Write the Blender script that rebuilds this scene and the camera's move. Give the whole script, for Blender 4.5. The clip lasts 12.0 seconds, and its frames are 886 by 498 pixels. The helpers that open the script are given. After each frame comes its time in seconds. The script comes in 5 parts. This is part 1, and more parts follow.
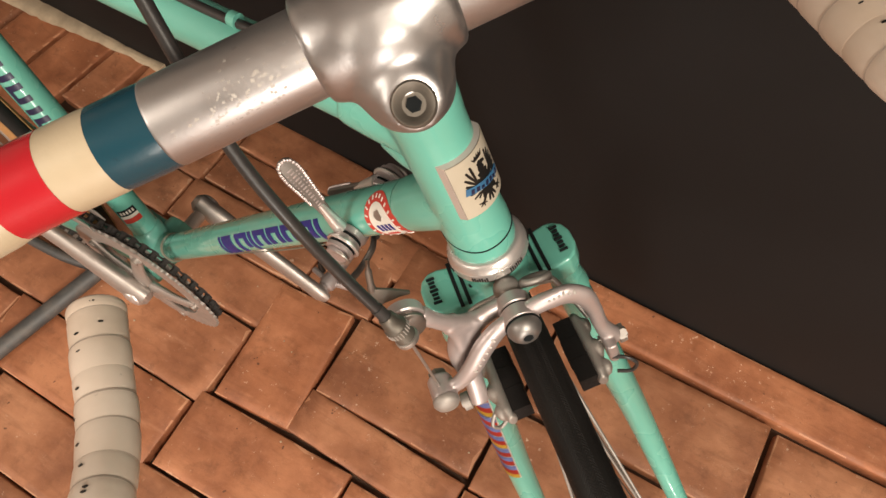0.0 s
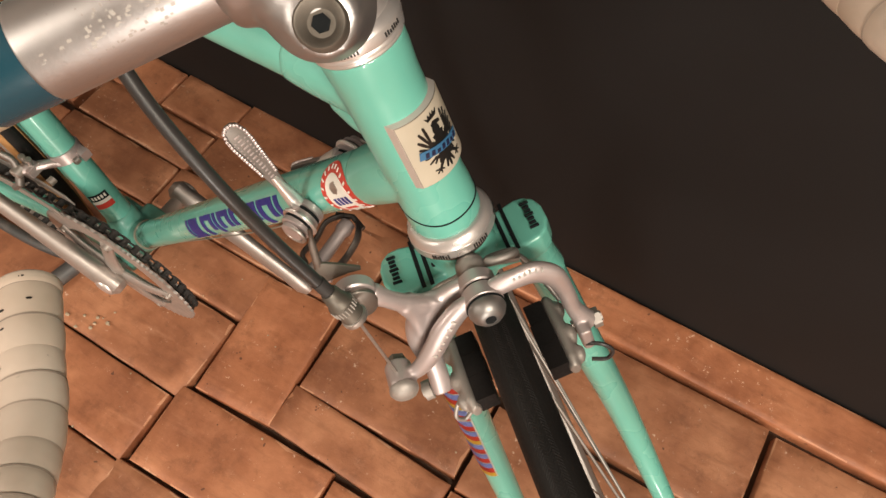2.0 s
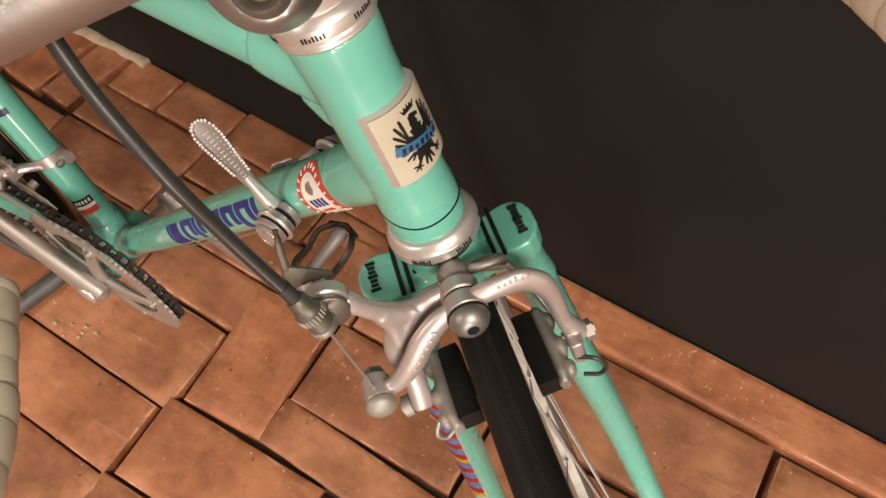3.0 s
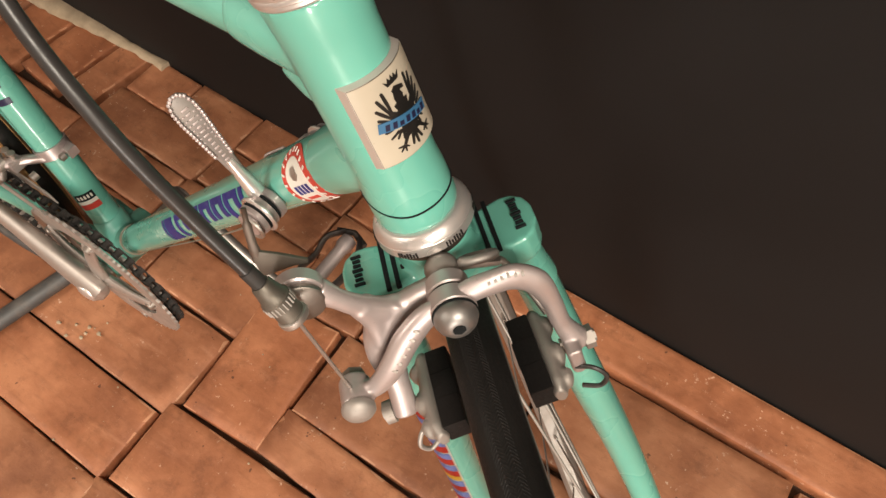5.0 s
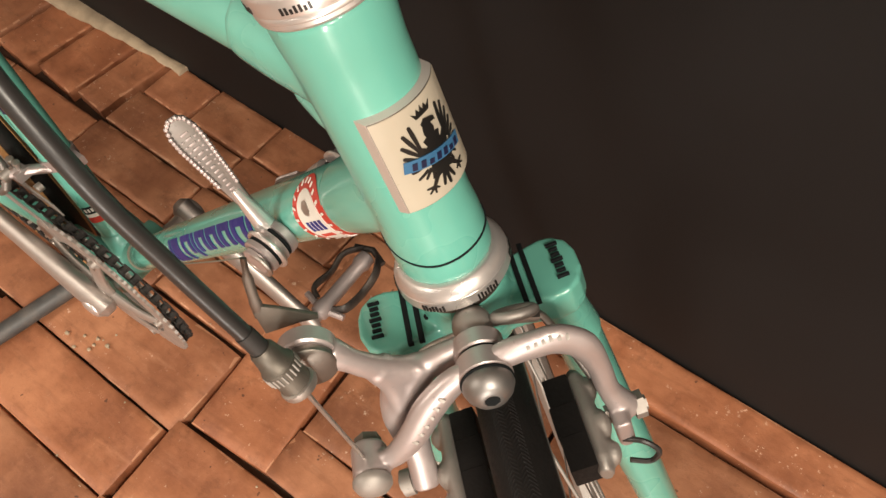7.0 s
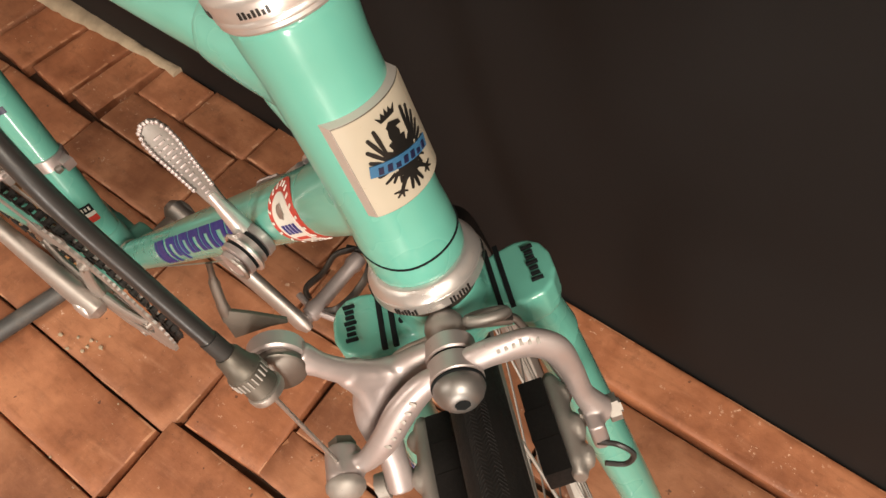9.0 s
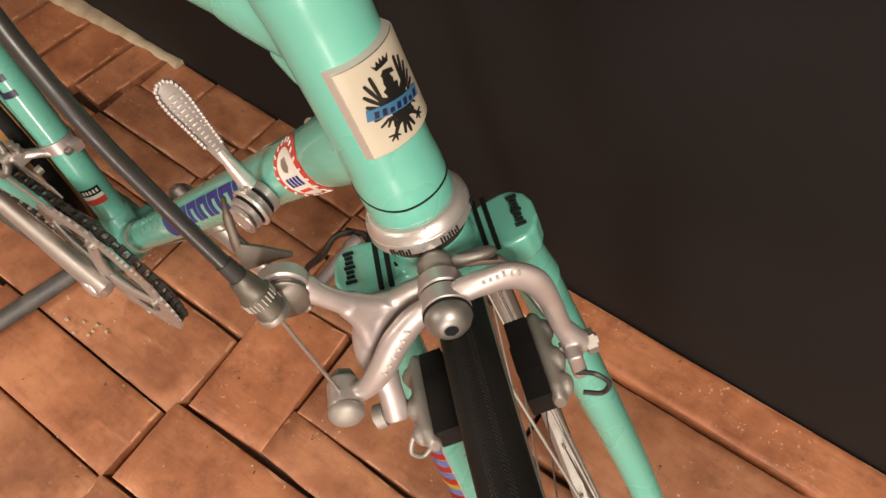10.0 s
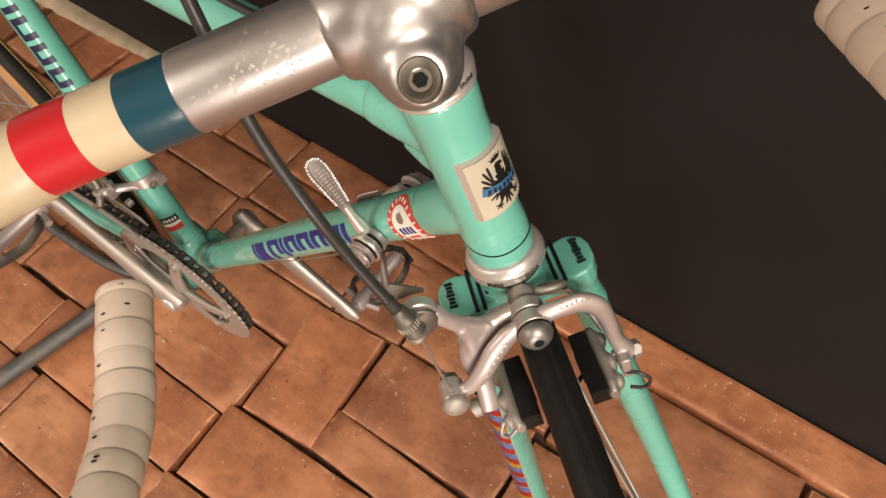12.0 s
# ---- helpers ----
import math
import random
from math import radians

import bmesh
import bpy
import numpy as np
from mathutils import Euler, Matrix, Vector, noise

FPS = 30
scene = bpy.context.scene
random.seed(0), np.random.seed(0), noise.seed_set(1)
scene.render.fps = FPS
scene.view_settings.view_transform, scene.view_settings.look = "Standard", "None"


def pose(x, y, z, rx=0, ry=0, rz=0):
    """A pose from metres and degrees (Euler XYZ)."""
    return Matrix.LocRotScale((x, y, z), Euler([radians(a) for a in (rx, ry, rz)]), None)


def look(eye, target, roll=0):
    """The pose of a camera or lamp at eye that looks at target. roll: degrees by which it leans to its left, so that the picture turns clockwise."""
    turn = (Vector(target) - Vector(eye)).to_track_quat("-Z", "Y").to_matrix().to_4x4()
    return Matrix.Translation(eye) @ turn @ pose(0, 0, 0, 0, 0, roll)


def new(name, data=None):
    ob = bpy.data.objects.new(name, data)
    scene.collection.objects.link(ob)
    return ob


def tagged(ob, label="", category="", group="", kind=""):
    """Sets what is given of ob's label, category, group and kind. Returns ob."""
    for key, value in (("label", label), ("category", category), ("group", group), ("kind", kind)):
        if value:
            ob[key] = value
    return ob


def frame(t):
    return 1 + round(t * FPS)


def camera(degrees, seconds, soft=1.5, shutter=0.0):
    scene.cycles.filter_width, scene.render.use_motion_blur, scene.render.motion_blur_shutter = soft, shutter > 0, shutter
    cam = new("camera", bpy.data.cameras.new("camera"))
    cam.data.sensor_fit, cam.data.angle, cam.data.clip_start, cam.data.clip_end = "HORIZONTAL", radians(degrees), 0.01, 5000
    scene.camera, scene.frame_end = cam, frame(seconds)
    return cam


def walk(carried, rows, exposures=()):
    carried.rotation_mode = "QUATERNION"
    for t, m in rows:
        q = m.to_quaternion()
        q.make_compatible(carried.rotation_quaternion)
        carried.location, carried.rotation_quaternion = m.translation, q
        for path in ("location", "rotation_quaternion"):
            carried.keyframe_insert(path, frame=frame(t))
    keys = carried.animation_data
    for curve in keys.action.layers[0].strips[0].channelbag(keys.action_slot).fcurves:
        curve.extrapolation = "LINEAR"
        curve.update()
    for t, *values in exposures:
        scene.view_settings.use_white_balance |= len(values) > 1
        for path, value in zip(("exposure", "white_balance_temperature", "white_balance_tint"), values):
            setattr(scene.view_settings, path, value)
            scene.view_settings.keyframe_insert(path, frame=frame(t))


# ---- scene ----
cam = camera(61.06, 12.0)
PATH = [
    (0, (-0.07595, -0.16580, 1.02314), (-0.5498, 0.5936, -0.7654), -2.422),
    (0.5, (-0.07217, -0.16471, 1.00909), (-0.5491, 0.5920, -0.7798), -2.504),
    (1, (-0.06290, -0.16194, 0.99529), (-0.5421, 0.5944, -0.7931), -2.495),
    (1.5, (-0.05744, -0.14982, 0.99243), (-0.5408, 0.6054, -0.7953), -2.603),
    (2, (-0.05828, -0.15328, 0.98854), (-0.5476, 0.6056, -0.7960), -2.619),
    (2.5, (-0.05794, -0.14704, 0.99150), (-0.5575, 0.6215, -0.7861), -2.574),
    (3, (-0.05410, -0.14163, 0.96524), (-0.5672, 0.6389, -0.8032), -2.566),
    (3.2, (-0.05680, -0.14103, 0.96339), (-0.5695, 0.6228, -0.8125), -2.510),
    (4.8, (-0.04227, -0.14055, 0.94064), (-0.6248, 0.6621, -0.7961), -3.129),
    (5, (-0.04429, -0.13307, 0.93629), (-0.6319, 0.6596, -0.8034), -3.291),
    (5.5, (-0.05084, -0.12678, 0.93109), (-0.6535, 0.6608, -0.8058), -3.545),
    (6, (-0.06162, -0.12330, 0.91923), (-0.6781, 0.6595, -0.8149), -3.828),
    (6.5, (-0.06601, -0.11667, 0.91446), (-0.6921, 0.6622, -0.8180), -4.021),
    (7, (-0.06803, -0.10819, 0.90994), (-0.7004, 0.6684, -0.8213), -4.198),
    (7.2, (-0.07021, -0.10482, 0.91025), (-0.6940, 0.6723, -0.8238), -3.850),
    (9, (-0.06084, -0.10121, 0.90951), (-0.6943, 0.6734, -0.8221), -4.469),
    (9.5, (-0.04947, -0.11166, 0.91320), (-0.6817, 0.6645, -0.8182), -4.468),
    (10, (-0.04006, -0.12442, 0.92107), (-0.6719, 0.6525, -0.8102), -4.557),
    (10.5, (-0.03347, -0.13874, 0.94562), (-0.6652, 0.6388, -0.7854), -4.696),
    (11, (-0.02958, -0.14787, 0.97096), (-0.6609, 0.6279, -0.7610), -4.960),
    (11.5, (-0.03562, -0.15707, 0.99629), (-0.6645, 0.6225, -0.7348), -4.856),
    (12, (-0.05384, -0.17644, 1.01856), (-0.6769, 0.6067, -0.7131), -4.943),
]
walk(cam, [(t, look(eye, target, roll)) for t, eye, target, roll in PATH],
     [(0.0, -0.08), (3.2, -0.07), (5.0, 0.03), (9.0, 0.02), (12.0, 0.0)])

# ---- light ----
world = bpy.data.worlds.new("world")
scene.world = world
world.use_nodes = True
wbg = world.node_tree.nodes["Background"]
wbg.inputs[0].default_value = (1.0, 0.90, 0.80, 1)
wbg.inputs[1].default_value = 0.2


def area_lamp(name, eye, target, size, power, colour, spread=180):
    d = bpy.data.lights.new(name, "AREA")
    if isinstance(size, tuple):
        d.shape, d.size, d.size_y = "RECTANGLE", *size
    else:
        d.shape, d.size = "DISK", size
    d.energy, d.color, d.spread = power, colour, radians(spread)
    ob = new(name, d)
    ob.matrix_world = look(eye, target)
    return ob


# added fill lamp, unseen: lifts the left floor and the hanging bar tape
area_lamp("side_fill_light", (-1.50, -2.30, 2.20), (-0.4, -0.3, 0.0), 1.2, 47, (1.0, 0.885, 0.76))
area_lamp("ceiling_light", (1.38, -1.15, 2.50), (0.5, -0.1, 0.1), 0.8, 80, (1.0, 0.885, 0.745))
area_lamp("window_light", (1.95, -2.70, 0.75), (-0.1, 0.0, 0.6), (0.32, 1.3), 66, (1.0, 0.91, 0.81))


# ---- materials ----
class Nodes:
    """A small builder of node materials."""

    def __init__(self, name):
        self.m = bpy.data.materials.new(name)
        self.m.use_nodes = True
        self.t = self.m.node_tree
        self.b = self.t.nodes["Principled BSDF"]
        self.pos = None

    def coords(self, scale=(1, 1, 1)):
        tc = self.t.nodes.new("ShaderNodeTexCoord")
        mp = self.t.nodes.new("ShaderNodeMapping")
        mp.inputs["Scale"].default_value = scale
        self.t.links.new(tc.outputs["Object"], mp.inputs[0])
        return mp.outputs[0]

    def noise(self, scale, detail=4.0, rough=0.6, co=None):
        nd = self.t.nodes.new("ShaderNodeTexNoise")
        nd.inputs["Scale"].default_value, nd.inputs["Detail"].default_value, nd.inputs["Roughness"].default_value = scale, detail, rough
        self.t.links.new(co or self.coords(), nd.inputs["Vector"])
        return nd.outputs["Fac"]

    def ramp(self, fac, stops):
        nd = self.t.nodes.new("ShaderNodeValToRGB")
        el = nd.color_ramp.elements
        while len(el) < len(stops):
            el.new(0.5)
        for e, (p, c) in zip(el, stops):
            e.position = p
            e.color = (*c, 1) if len(c) == 3 else c
        self.t.links.new(fac, nd.inputs[0])
        return nd.outputs[0]

    def grey(self, fac, p0, v0, p1, v1):
        return self.ramp(fac, [(p0, (v0,) * 3), (p1, (v1,) * 3)])

    def mix(self, fac, a, b, kind="MIX"):
        nd = self.t.nodes.new("ShaderNodeMix")
        nd.data_type, nd.blend_type = "RGBA", kind
        for s, v in ((0, fac), (6, a), (7, b)):
            if isinstance(v, (int, float)):
                nd.inputs[s].default_value = v
            elif isinstance(v, tuple):
                nd.inputs[s].default_value = (*v, 1)
            else:
                self.t.links.new(v, nd.inputs[s])
        return nd.outputs[2]

    def random(self):
        return self.t.nodes.new("ShaderNodeObjectInfo").outputs["Random"]

    def put(self, name, v):
        s = self.b.inputs[name]
        if isinstance(v, (int, float)):
            s.default_value = v
        elif isinstance(v, tuple):
            s.default_value = (*v, 1)
        else:
            self.t.links.new(v, s)
        return self

    def bump(self, fac, strength, dist=0.001, before=None):
        nd = self.t.nodes.new("ShaderNodeBump")
        nd.inputs["Strength"].default_value, nd.inputs["Distance"].default_value = strength, dist
        self.t.links.new(fac, nd.inputs["Height"])
        if before:
            self.t.links.new(before, nd.inputs["Normal"])
        self.t.links.new(nd.outputs[0], self.b.inputs["Normal"])
        return nd.outputs[0]


def paint(name, colour, rough=0.22, coat=0.6, dirt=0.10, worn=None):
    """Enamel: a slight drift of colour, dust and fine scratches."""
    k = Nodes(name)
    big, fine = k.noise(14, 3), k.noise(420, 3)
    c = k.mix(k.grey(big, 0.35, 0.0, 0.75, dirt), colour, tuple(v * 0.72 for v in colour))
    if worn:
        c = k.mix(k.grey(k.noise(95, 5, 0.7), 0.70, 0.0, 0.74, 0.8), c, worn)
    k.put("Base Color", c).put("Roughness", k.grey(big, 0.3, rough, 0.8, rough + 0.14))
    k.put("Coat Weight", coat).put("Coat Roughness", 0.08)
    k.bump(fine, 0.04, 0.0004)
    return k.m


def metal(name, colour, rough=0.3, pits=0.5, stain=(0.30, 0.26, 0.22), metallic=1.0):
    """Old aluminium or steel: brushed drift, grey stains and pits."""
    k = Nodes(name)
    big, spots, fine = k.noise(38, 4), k.noise(330, 3, 0.7), k.noise(900, 2)
    c = k.mix(k.grey(big, 0.45, 0.0, 0.8, 0.45), colour, stain)
    c = k.mix(k.grey(spots, 0.66, 0.0, 0.72, pits), c, tuple(v * 0.45 for v in colour))
    k.put("Base Color", c).put("Metallic", metallic)
    k.put("Roughness", k.grey(big, 0.3, rough, 0.8, rough + 0.2))
    k.bump(fine, 0.06, 0.0003, k.bump(spots, 0.10, 0.0004))
    return k.m


def plain(name, colour, rough=0.6, metallic=0.0, bump=0.0, scale=300.0, spread=0.25, gloss=0.5):
    k = Nodes(name)
    big, fine = k.noise(25, 3), k.noise(scale, 4)
    c = k.mix(k.grey(big, 0.3, 0.0, 0.75, 1.0), tuple(v * (1 - spread) for v in colour), tuple(min(1, v * (1 + spread)) for v in colour))
    k.put("Base Color", c).put("Roughness", k.grey(fine, 0.3, rough * 0.85, 0.7, min(1, rough * 1.15))).put("Metallic", metallic).put("Specular IOR Level", gloss)
    if bump:
        k.bump(fine, bump, 0.0008)
    return k.m


def brick_material(name, low, mid, high):
    k = Nodes(name)
    rnd = k.random()
    co = k.coords()
    shift = k.t.nodes.new("ShaderNodeVectorMath")
    shift.operation = "ADD"
    k.t.links.new(co, shift.inputs[0])
    comb = k.t.nodes.new("ShaderNodeCombineXYZ")
    mul = k.t.nodes.new("ShaderNodeMath")
    mul.operation = "MULTIPLY"
    mul.inputs[1].default_value = 37.0
    k.t.links.new(rnd, mul.inputs[0])
    for i in range(3):
        k.t.links.new(mul.outputs[0], comb.inputs[i])
    k.t.links.new(comb.outputs[0], shift.inputs[1])
    co = shift.outputs[0]
    big, mids, fine = k.noise(7.5, 4, 0.6, co), k.noise(38, 5, 0.65, co), k.noise(260, 4, 0.7, co)
    c = k.ramp(big, [(0.34, low), (0.5, mid), (0.66, high)])
    # smooth-worn pale patches, darker fired patches, long streaks of the clay
    c = k.mix(k.grey(mids, 0.52, 0.0, 0.80, 0.30), c, tuple(min(1, v * 1.35) for v in high))
    c = k.mix(k.grey(mids, 0.24, 0.40, 0.42, 0.0), c, tuple(v * 0.55 for v in low))
    streak = k.noise(14, 4, 0.6, k.coords((1.0, 6.0, 1.0)))
    c = k.mix(k.grey(streak, 0.52, 0.0, 0.72, 0.38), c, tuple(v * 0.72 for v in low))
    pale = k.noise(11, 5, 0.65, k.coords((1.0, 4.0, 1.0)))
    c = k.mix(k.grey(pale, 0.58, 0.0, 0.74, 0.35), c, (0.60, 0.33, 0.20))
    c = k.mix(k.grey(fine, 0.60, 0.0, 0.78, 0.22), c, (0.52, 0.30, 0.19))
    grime = k.noise(24, 7, 0.75, co)
    c = k.mix(k.grey(grime, 0.55, 0.0, 0.66, 0.42), c, tuple(v * 0.44 for v in mid))
    scuff = k.noise(42, 5, 0.75, k.coords((5.0, 1.0, 1.0)))
    c = k.mix(k.grey(scuff, 0.64, 0.0, 0.70, 0.45), c, (0.58, 0.36, 0.24))
    # lime specks gathered in patches, and small dark pits
    patchy = k.grey(k.noise(9, 3, 0.6, co), 0.47, 0.0, 0.60, 1.0)
    specks = k.mix(1.0, k.grey(k.noise(95, 3, 0.8, co), 0.64, 0.0, 0.69, 0.85), patchy, "MULTIPLY")
    c = k.mix(specks, c, (0.72, 0.55, 0.42))
    c = k.mix(k.grey(k.noise(70, 2, 0.7, co), 0.72, 0.0, 0.75, 0.75), c, (0.06, 0.030, 0.022))
    tint = k.ramp(rnd, [(0.0, (0.82, 0.80, 0.78)), (0.35, (0.95, 0.93, 0.91)), (0.7, (1.05, 1.02, 1.0)), (1.0, (1.10, 0.98, 0.90))])
    c = k.mix(1.0, c, tint, "MULTIPLY")
    k.put("Base Color", c).put("Roughness", k.grey(mids, 0.3, 0.42, 0.7, 0.66)).put("Specular IOR Level", 0.45)
    n1 = k.bump(big, 0.45, 0.006)
    n2 = k.bump(mids, 0.40, 0.0022, n1)
    k.bump(fine, 0.35, 0.0008, n2)
    return k.m


CELESTE = (0.138, 0.440, 0.356)
M_PAINT = paint("mint_enamel", CELESTE, worn=None)
M_PAINT_OLD = paint("mint_enamel_dusty", (0.14, 0.42, 0.34), rough=0.35, coat=0.2, dirt=0.3)
M_GROOVE = plain("groove_black", (0.010, 0.012, 0.013), 0.8, gloss=0.12)
M_ALLOY = metal("brushed_alloy", (0.50, 0.44, 0.43), 0.35, pits=0.35, stain=(0.39, 0.335, 0.325), metallic=0.65)
M_POLISH = metal("polished_alloy", (0.72, 0.69, 0.67), 0.24, pits=0.2, stain=(0.56, 0.51, 0.48), metallic=0.75)
M_STEM = metal("satin_stem_alloy", (0.375, 0.363, 0.36), 0.27, pits=0.12, stain=(0.40, 0.38, 0.37), metallic=0.9)
M_STEEL = metal("dull_steel", (0.50, 0.47, 0.44), 0.40, pits=0.6)
M_DARKSTEEL = metal("dark_steel", (0.20, 0.18, 0.16), 0.4)
M_SLEEVE = metal("worn_sleeve_alloy", (0.41, 0.395, 0.39), 0.30, pits=0.25, stain=(0.31, 0.285, 0.265), metallic=0.9)
M_HOLDER = metal("cast_holder_alloy", (0.36, 0.335, 0.31), 0.5, pits=0.5, metallic=0.7)
M_NUT = metal("grey_domed_steel", (0.26, 0.25, 0.24), 0.36, pits=0.4, metallic=0.85)
M_LEVER = metal("tarnished_lever_alloy", (0.25, 0.23, 0.215), 0.42, pits=0.3, metallic=0.9)
M_GREY = metal("grimy_grey_steel", (0.125, 0.112, 0.094), 0.45, metallic=0.7)
M_CRANK = metal("crank_alloy", (0.50, 0.46, 0.43), 0.42, pits=0.5, stain=(0.26, 0.22, 0.19), metallic=0.8)
M_CAGE = metal("blackened_cage_steel", (0.055, 0.050, 0.046), 0.45, metallic=0.6)
M_CHAIN = metal("greasy_chain", (0.035, 0.032, 0.030), 0.6, stain=(0.06, 0.05, 0.045), metallic=0.3)
M_RUBBER = plain("black_rubber", (0.0100, 0.0090, 0.0083), 0.6, bump=0.25, scale=700, gloss=0.22)
M_PAD = plain("brake_pad_rubber", (0.0100, 0.0085, 0.0080), 0.75, bump=0.3, scale=500, gloss=0.2)
M_HOUSING = plain("black_cable_housing", (0.028, 0.026, 0.025), 0.38, bump=0.05)
M_TAN = plain("tan_sidewall", (0.36, 0.19, 0.07), 0.7)
M_BLUE = plain("decal_blue", (0.022, 0.024, 0.17), 0.45, gloss=0.25)
M_NAVY = plain("decal_navy", (0.012, 0.014, 0.05), 0.4)
M_SKY = plain("badge_blue", (0.045, 0.155, 0.30), 0.35)
M_INK = plain("badge_ink", (0.012, 0.011, 0.010), 0.35)
M_RED = plain("sticker_red", (0.52, 0.045, 0.03), 0.4)
M_WHITE = plain("sticker_white", (0.70, 0.68, 0.62), 0.45, spread=0.1)
M_YELLOW = plain("sticker_yellow", (0.70, 0.46, 0.06), 0.45)
M_LILAC = plain("sticker_lilac", (0.21, 0.27, 0.56), 0.45)
M_BADGE = metal("badge_aluminium", (0.62, 0.57, 0.53), 0.32, pits=0.1, stain=(0.54, 0.48, 0.44), metallic=0.45)
M_CREAM = plain("badge_cream", (0.445, 0.400, 0.315), 0.32, spread=0.08)


def tape_material(name, colour, dirt=0.6, rough=0.30):
    k = Nodes(name)
    big, mid, fine = k.noise(16, 4), k.noise(70, 5, 0.7), k.noise(600, 3)
    c = k.mix(k.grey(big, 0.40, 0.0, 0.8, dirt), colour, tuple(v * f for v, f in zip(colour, (0.66, 0.58, 0.48))))
    c = k.mix(k.grey(mid, 0.68, 0.0, 0.74, 0.8), c, tuple(v * 0.35 for v in colour))
    k.put("Base Color", c).put("Roughness", k.grey(big, 0.3, rough, 0.8, rough + 0.18)).put("Specular IOR Level", 0.4)
    k.bump(fine, 0.08, 0.0004, k.bump(mid, 0.15, 0.001))
    return k.m


M_TAPE = tape_material("cream_bar_tape", (0.68, 0.58, 0.49))
# darker, yellower tape copy: the bar top's dimmer light is put into its colour
M_TAPE_TOP = tape_material("shaded_bar_tape", (0.46, 0.38, 0.265))
M_TAPE_RED = tape_material("red_bar_band", (0.40, 0.013, 0.020), 0.2, 0.16)
M_TAPE_BLUE = tape_material("petrol_bar_band", (0.010, 0.048, 0.070), 0.2, 0.14)
M_PLUG = plain("brown_plug", (0.16, 0.085, 0.05), 0.6)
M_SEAM = plain("tape_grime", (0.42, 0.34, 0.28), 0.7)
M_BRICK = brick_material("terracotta_brick", (0.230, 0.091, 0.045), (0.350, 0.148, 0.074), (0.500, 0.236, 0.126))
M_BRICK_EDGE = brick_material("worn_brick_edge", (0.40, 0.19, 0.10), (0.50, 0.26, 0.15), (0.58, 0.34, 0.21))
M_MORTAR = plain("dirt_joint", (0.085, 0.050, 0.032), 0.95, bump=0.6, scale=150)
M_LIME = plain("lime_mortar", (0.45, 0.36, 0.25), 0.9, bump=0.6, scale=120)


def wall_material():
    k = Nodes("black_wall_paint")
    big, fine = k.noise(2.2, 3), k.noise(240, 4)
    c = k.mix(k.grey(big, 0.3, 0.0, 0.7, 1.0), (0.0066, 0.0065, 0.0065), (0.0108, 0.0108, 0.0113))
    k.put("Base Color", c).put("Roughness", 0.62).put("Specular IOR Level", 0.25)
    k.bump(fine, 0.12, 0.0006)
    return k.m


M_WALL = wall_material()
M_PLASTER = plain("pale_plaster", (0.55, 0.50, 0.45), 0.85, bump=0.2, scale=60, spread=0.08)
M_CEIL = plain("ceiling_paint", (0.50, 0.47, 0.43), 0.9, spread=0.05)


# ---- mesh helpers ----
def finish(bm, name, material, smooth=True, angle=40):
    bmesh.ops.recalc_face_normals(bm, faces=bm.faces[:])
    me = bpy.data.meshes.new(name)
    if smooth:
        for f in bm.faces:
            f.smooth = True
        for e in bm.edges:
            if len(e.link_faces) == 2 and e.calc_face_angle(0) > radians(angle):
                e.smooth = False
    bm.to_mesh(me)
    bm.free()
    me.materials.append(material)
    return me


def part(name, bm, material, parent=None, label="", angle=40):
    ob = new(name, finish(bm, name, material, True, angle))
    if parent is not None:
        ob.parent = parent
    if label:
        ob["label"] = label
    return ob


def thing(name, label, category, at=(0, 0, 0), group="", kind=""):
    ob = new(name)
    ob.location = at
    ob.empty_display_size = 0.05
    return tagged(ob, label, category, group, kind)


def V(*a):
    return Vector(a)


def frames_along(pts, start=None):
    """Tangents and a carried-along normal for each point of a line."""
    n = len(pts)
    tan = []
    for i in range(n):
        d = pts[min(i + 1, n - 1)] - pts[max(i - 1, 0)]
        tan.append(d.normalized())
    a = start or (V(0, 0, 1) if abs(tan[0].z) < 0.9 else V(1, 0, 0))
    out = []
    for t in tan:
        a = (a - t * a.dot(t)).normalized()
        out.append((t, a.copy(), t.cross(a)))
    return out


def sweep(pts, radius, seg=16, start=None, closed=False, caps=True, bm=None, flat=1.0):
    """A round or oval bar along a line. radius: a number, or one for each point; flat scales it along the carried normal."""
    pts = [Vector(p) for p in pts]
    bm = bm or bmesh.new()
    rs = radius if isinstance(radius, (list, tuple)) else [radius] * len(pts)
    fl = flat if isinstance(flat, (list, tuple)) else [flat] * len(pts)
    rings = []
    for p, r, q, (t, a, b) in zip(pts, rs, fl, frames_along(pts, start)):
        rings.append([bm.verts.new(p + a * (r * q * math.cos(2 * math.pi * k / seg)) + b * (r * math.sin(2 * math.pi * k / seg))) for k in range(seg)])
    m = len(rings)
    for i in range(m if closed else m - 1):
        r0, r1 = rings[i], rings[(i + 1) % m]
        for k in range(seg):
            bm.faces.new((r0[k], r0[(k + 1) % seg], r1[(k + 1) % seg], r1[k]))
    if caps and not closed:
        bm.faces.new(rings[0][::-1])
        bm.faces.new(rings[-1])
    return bm


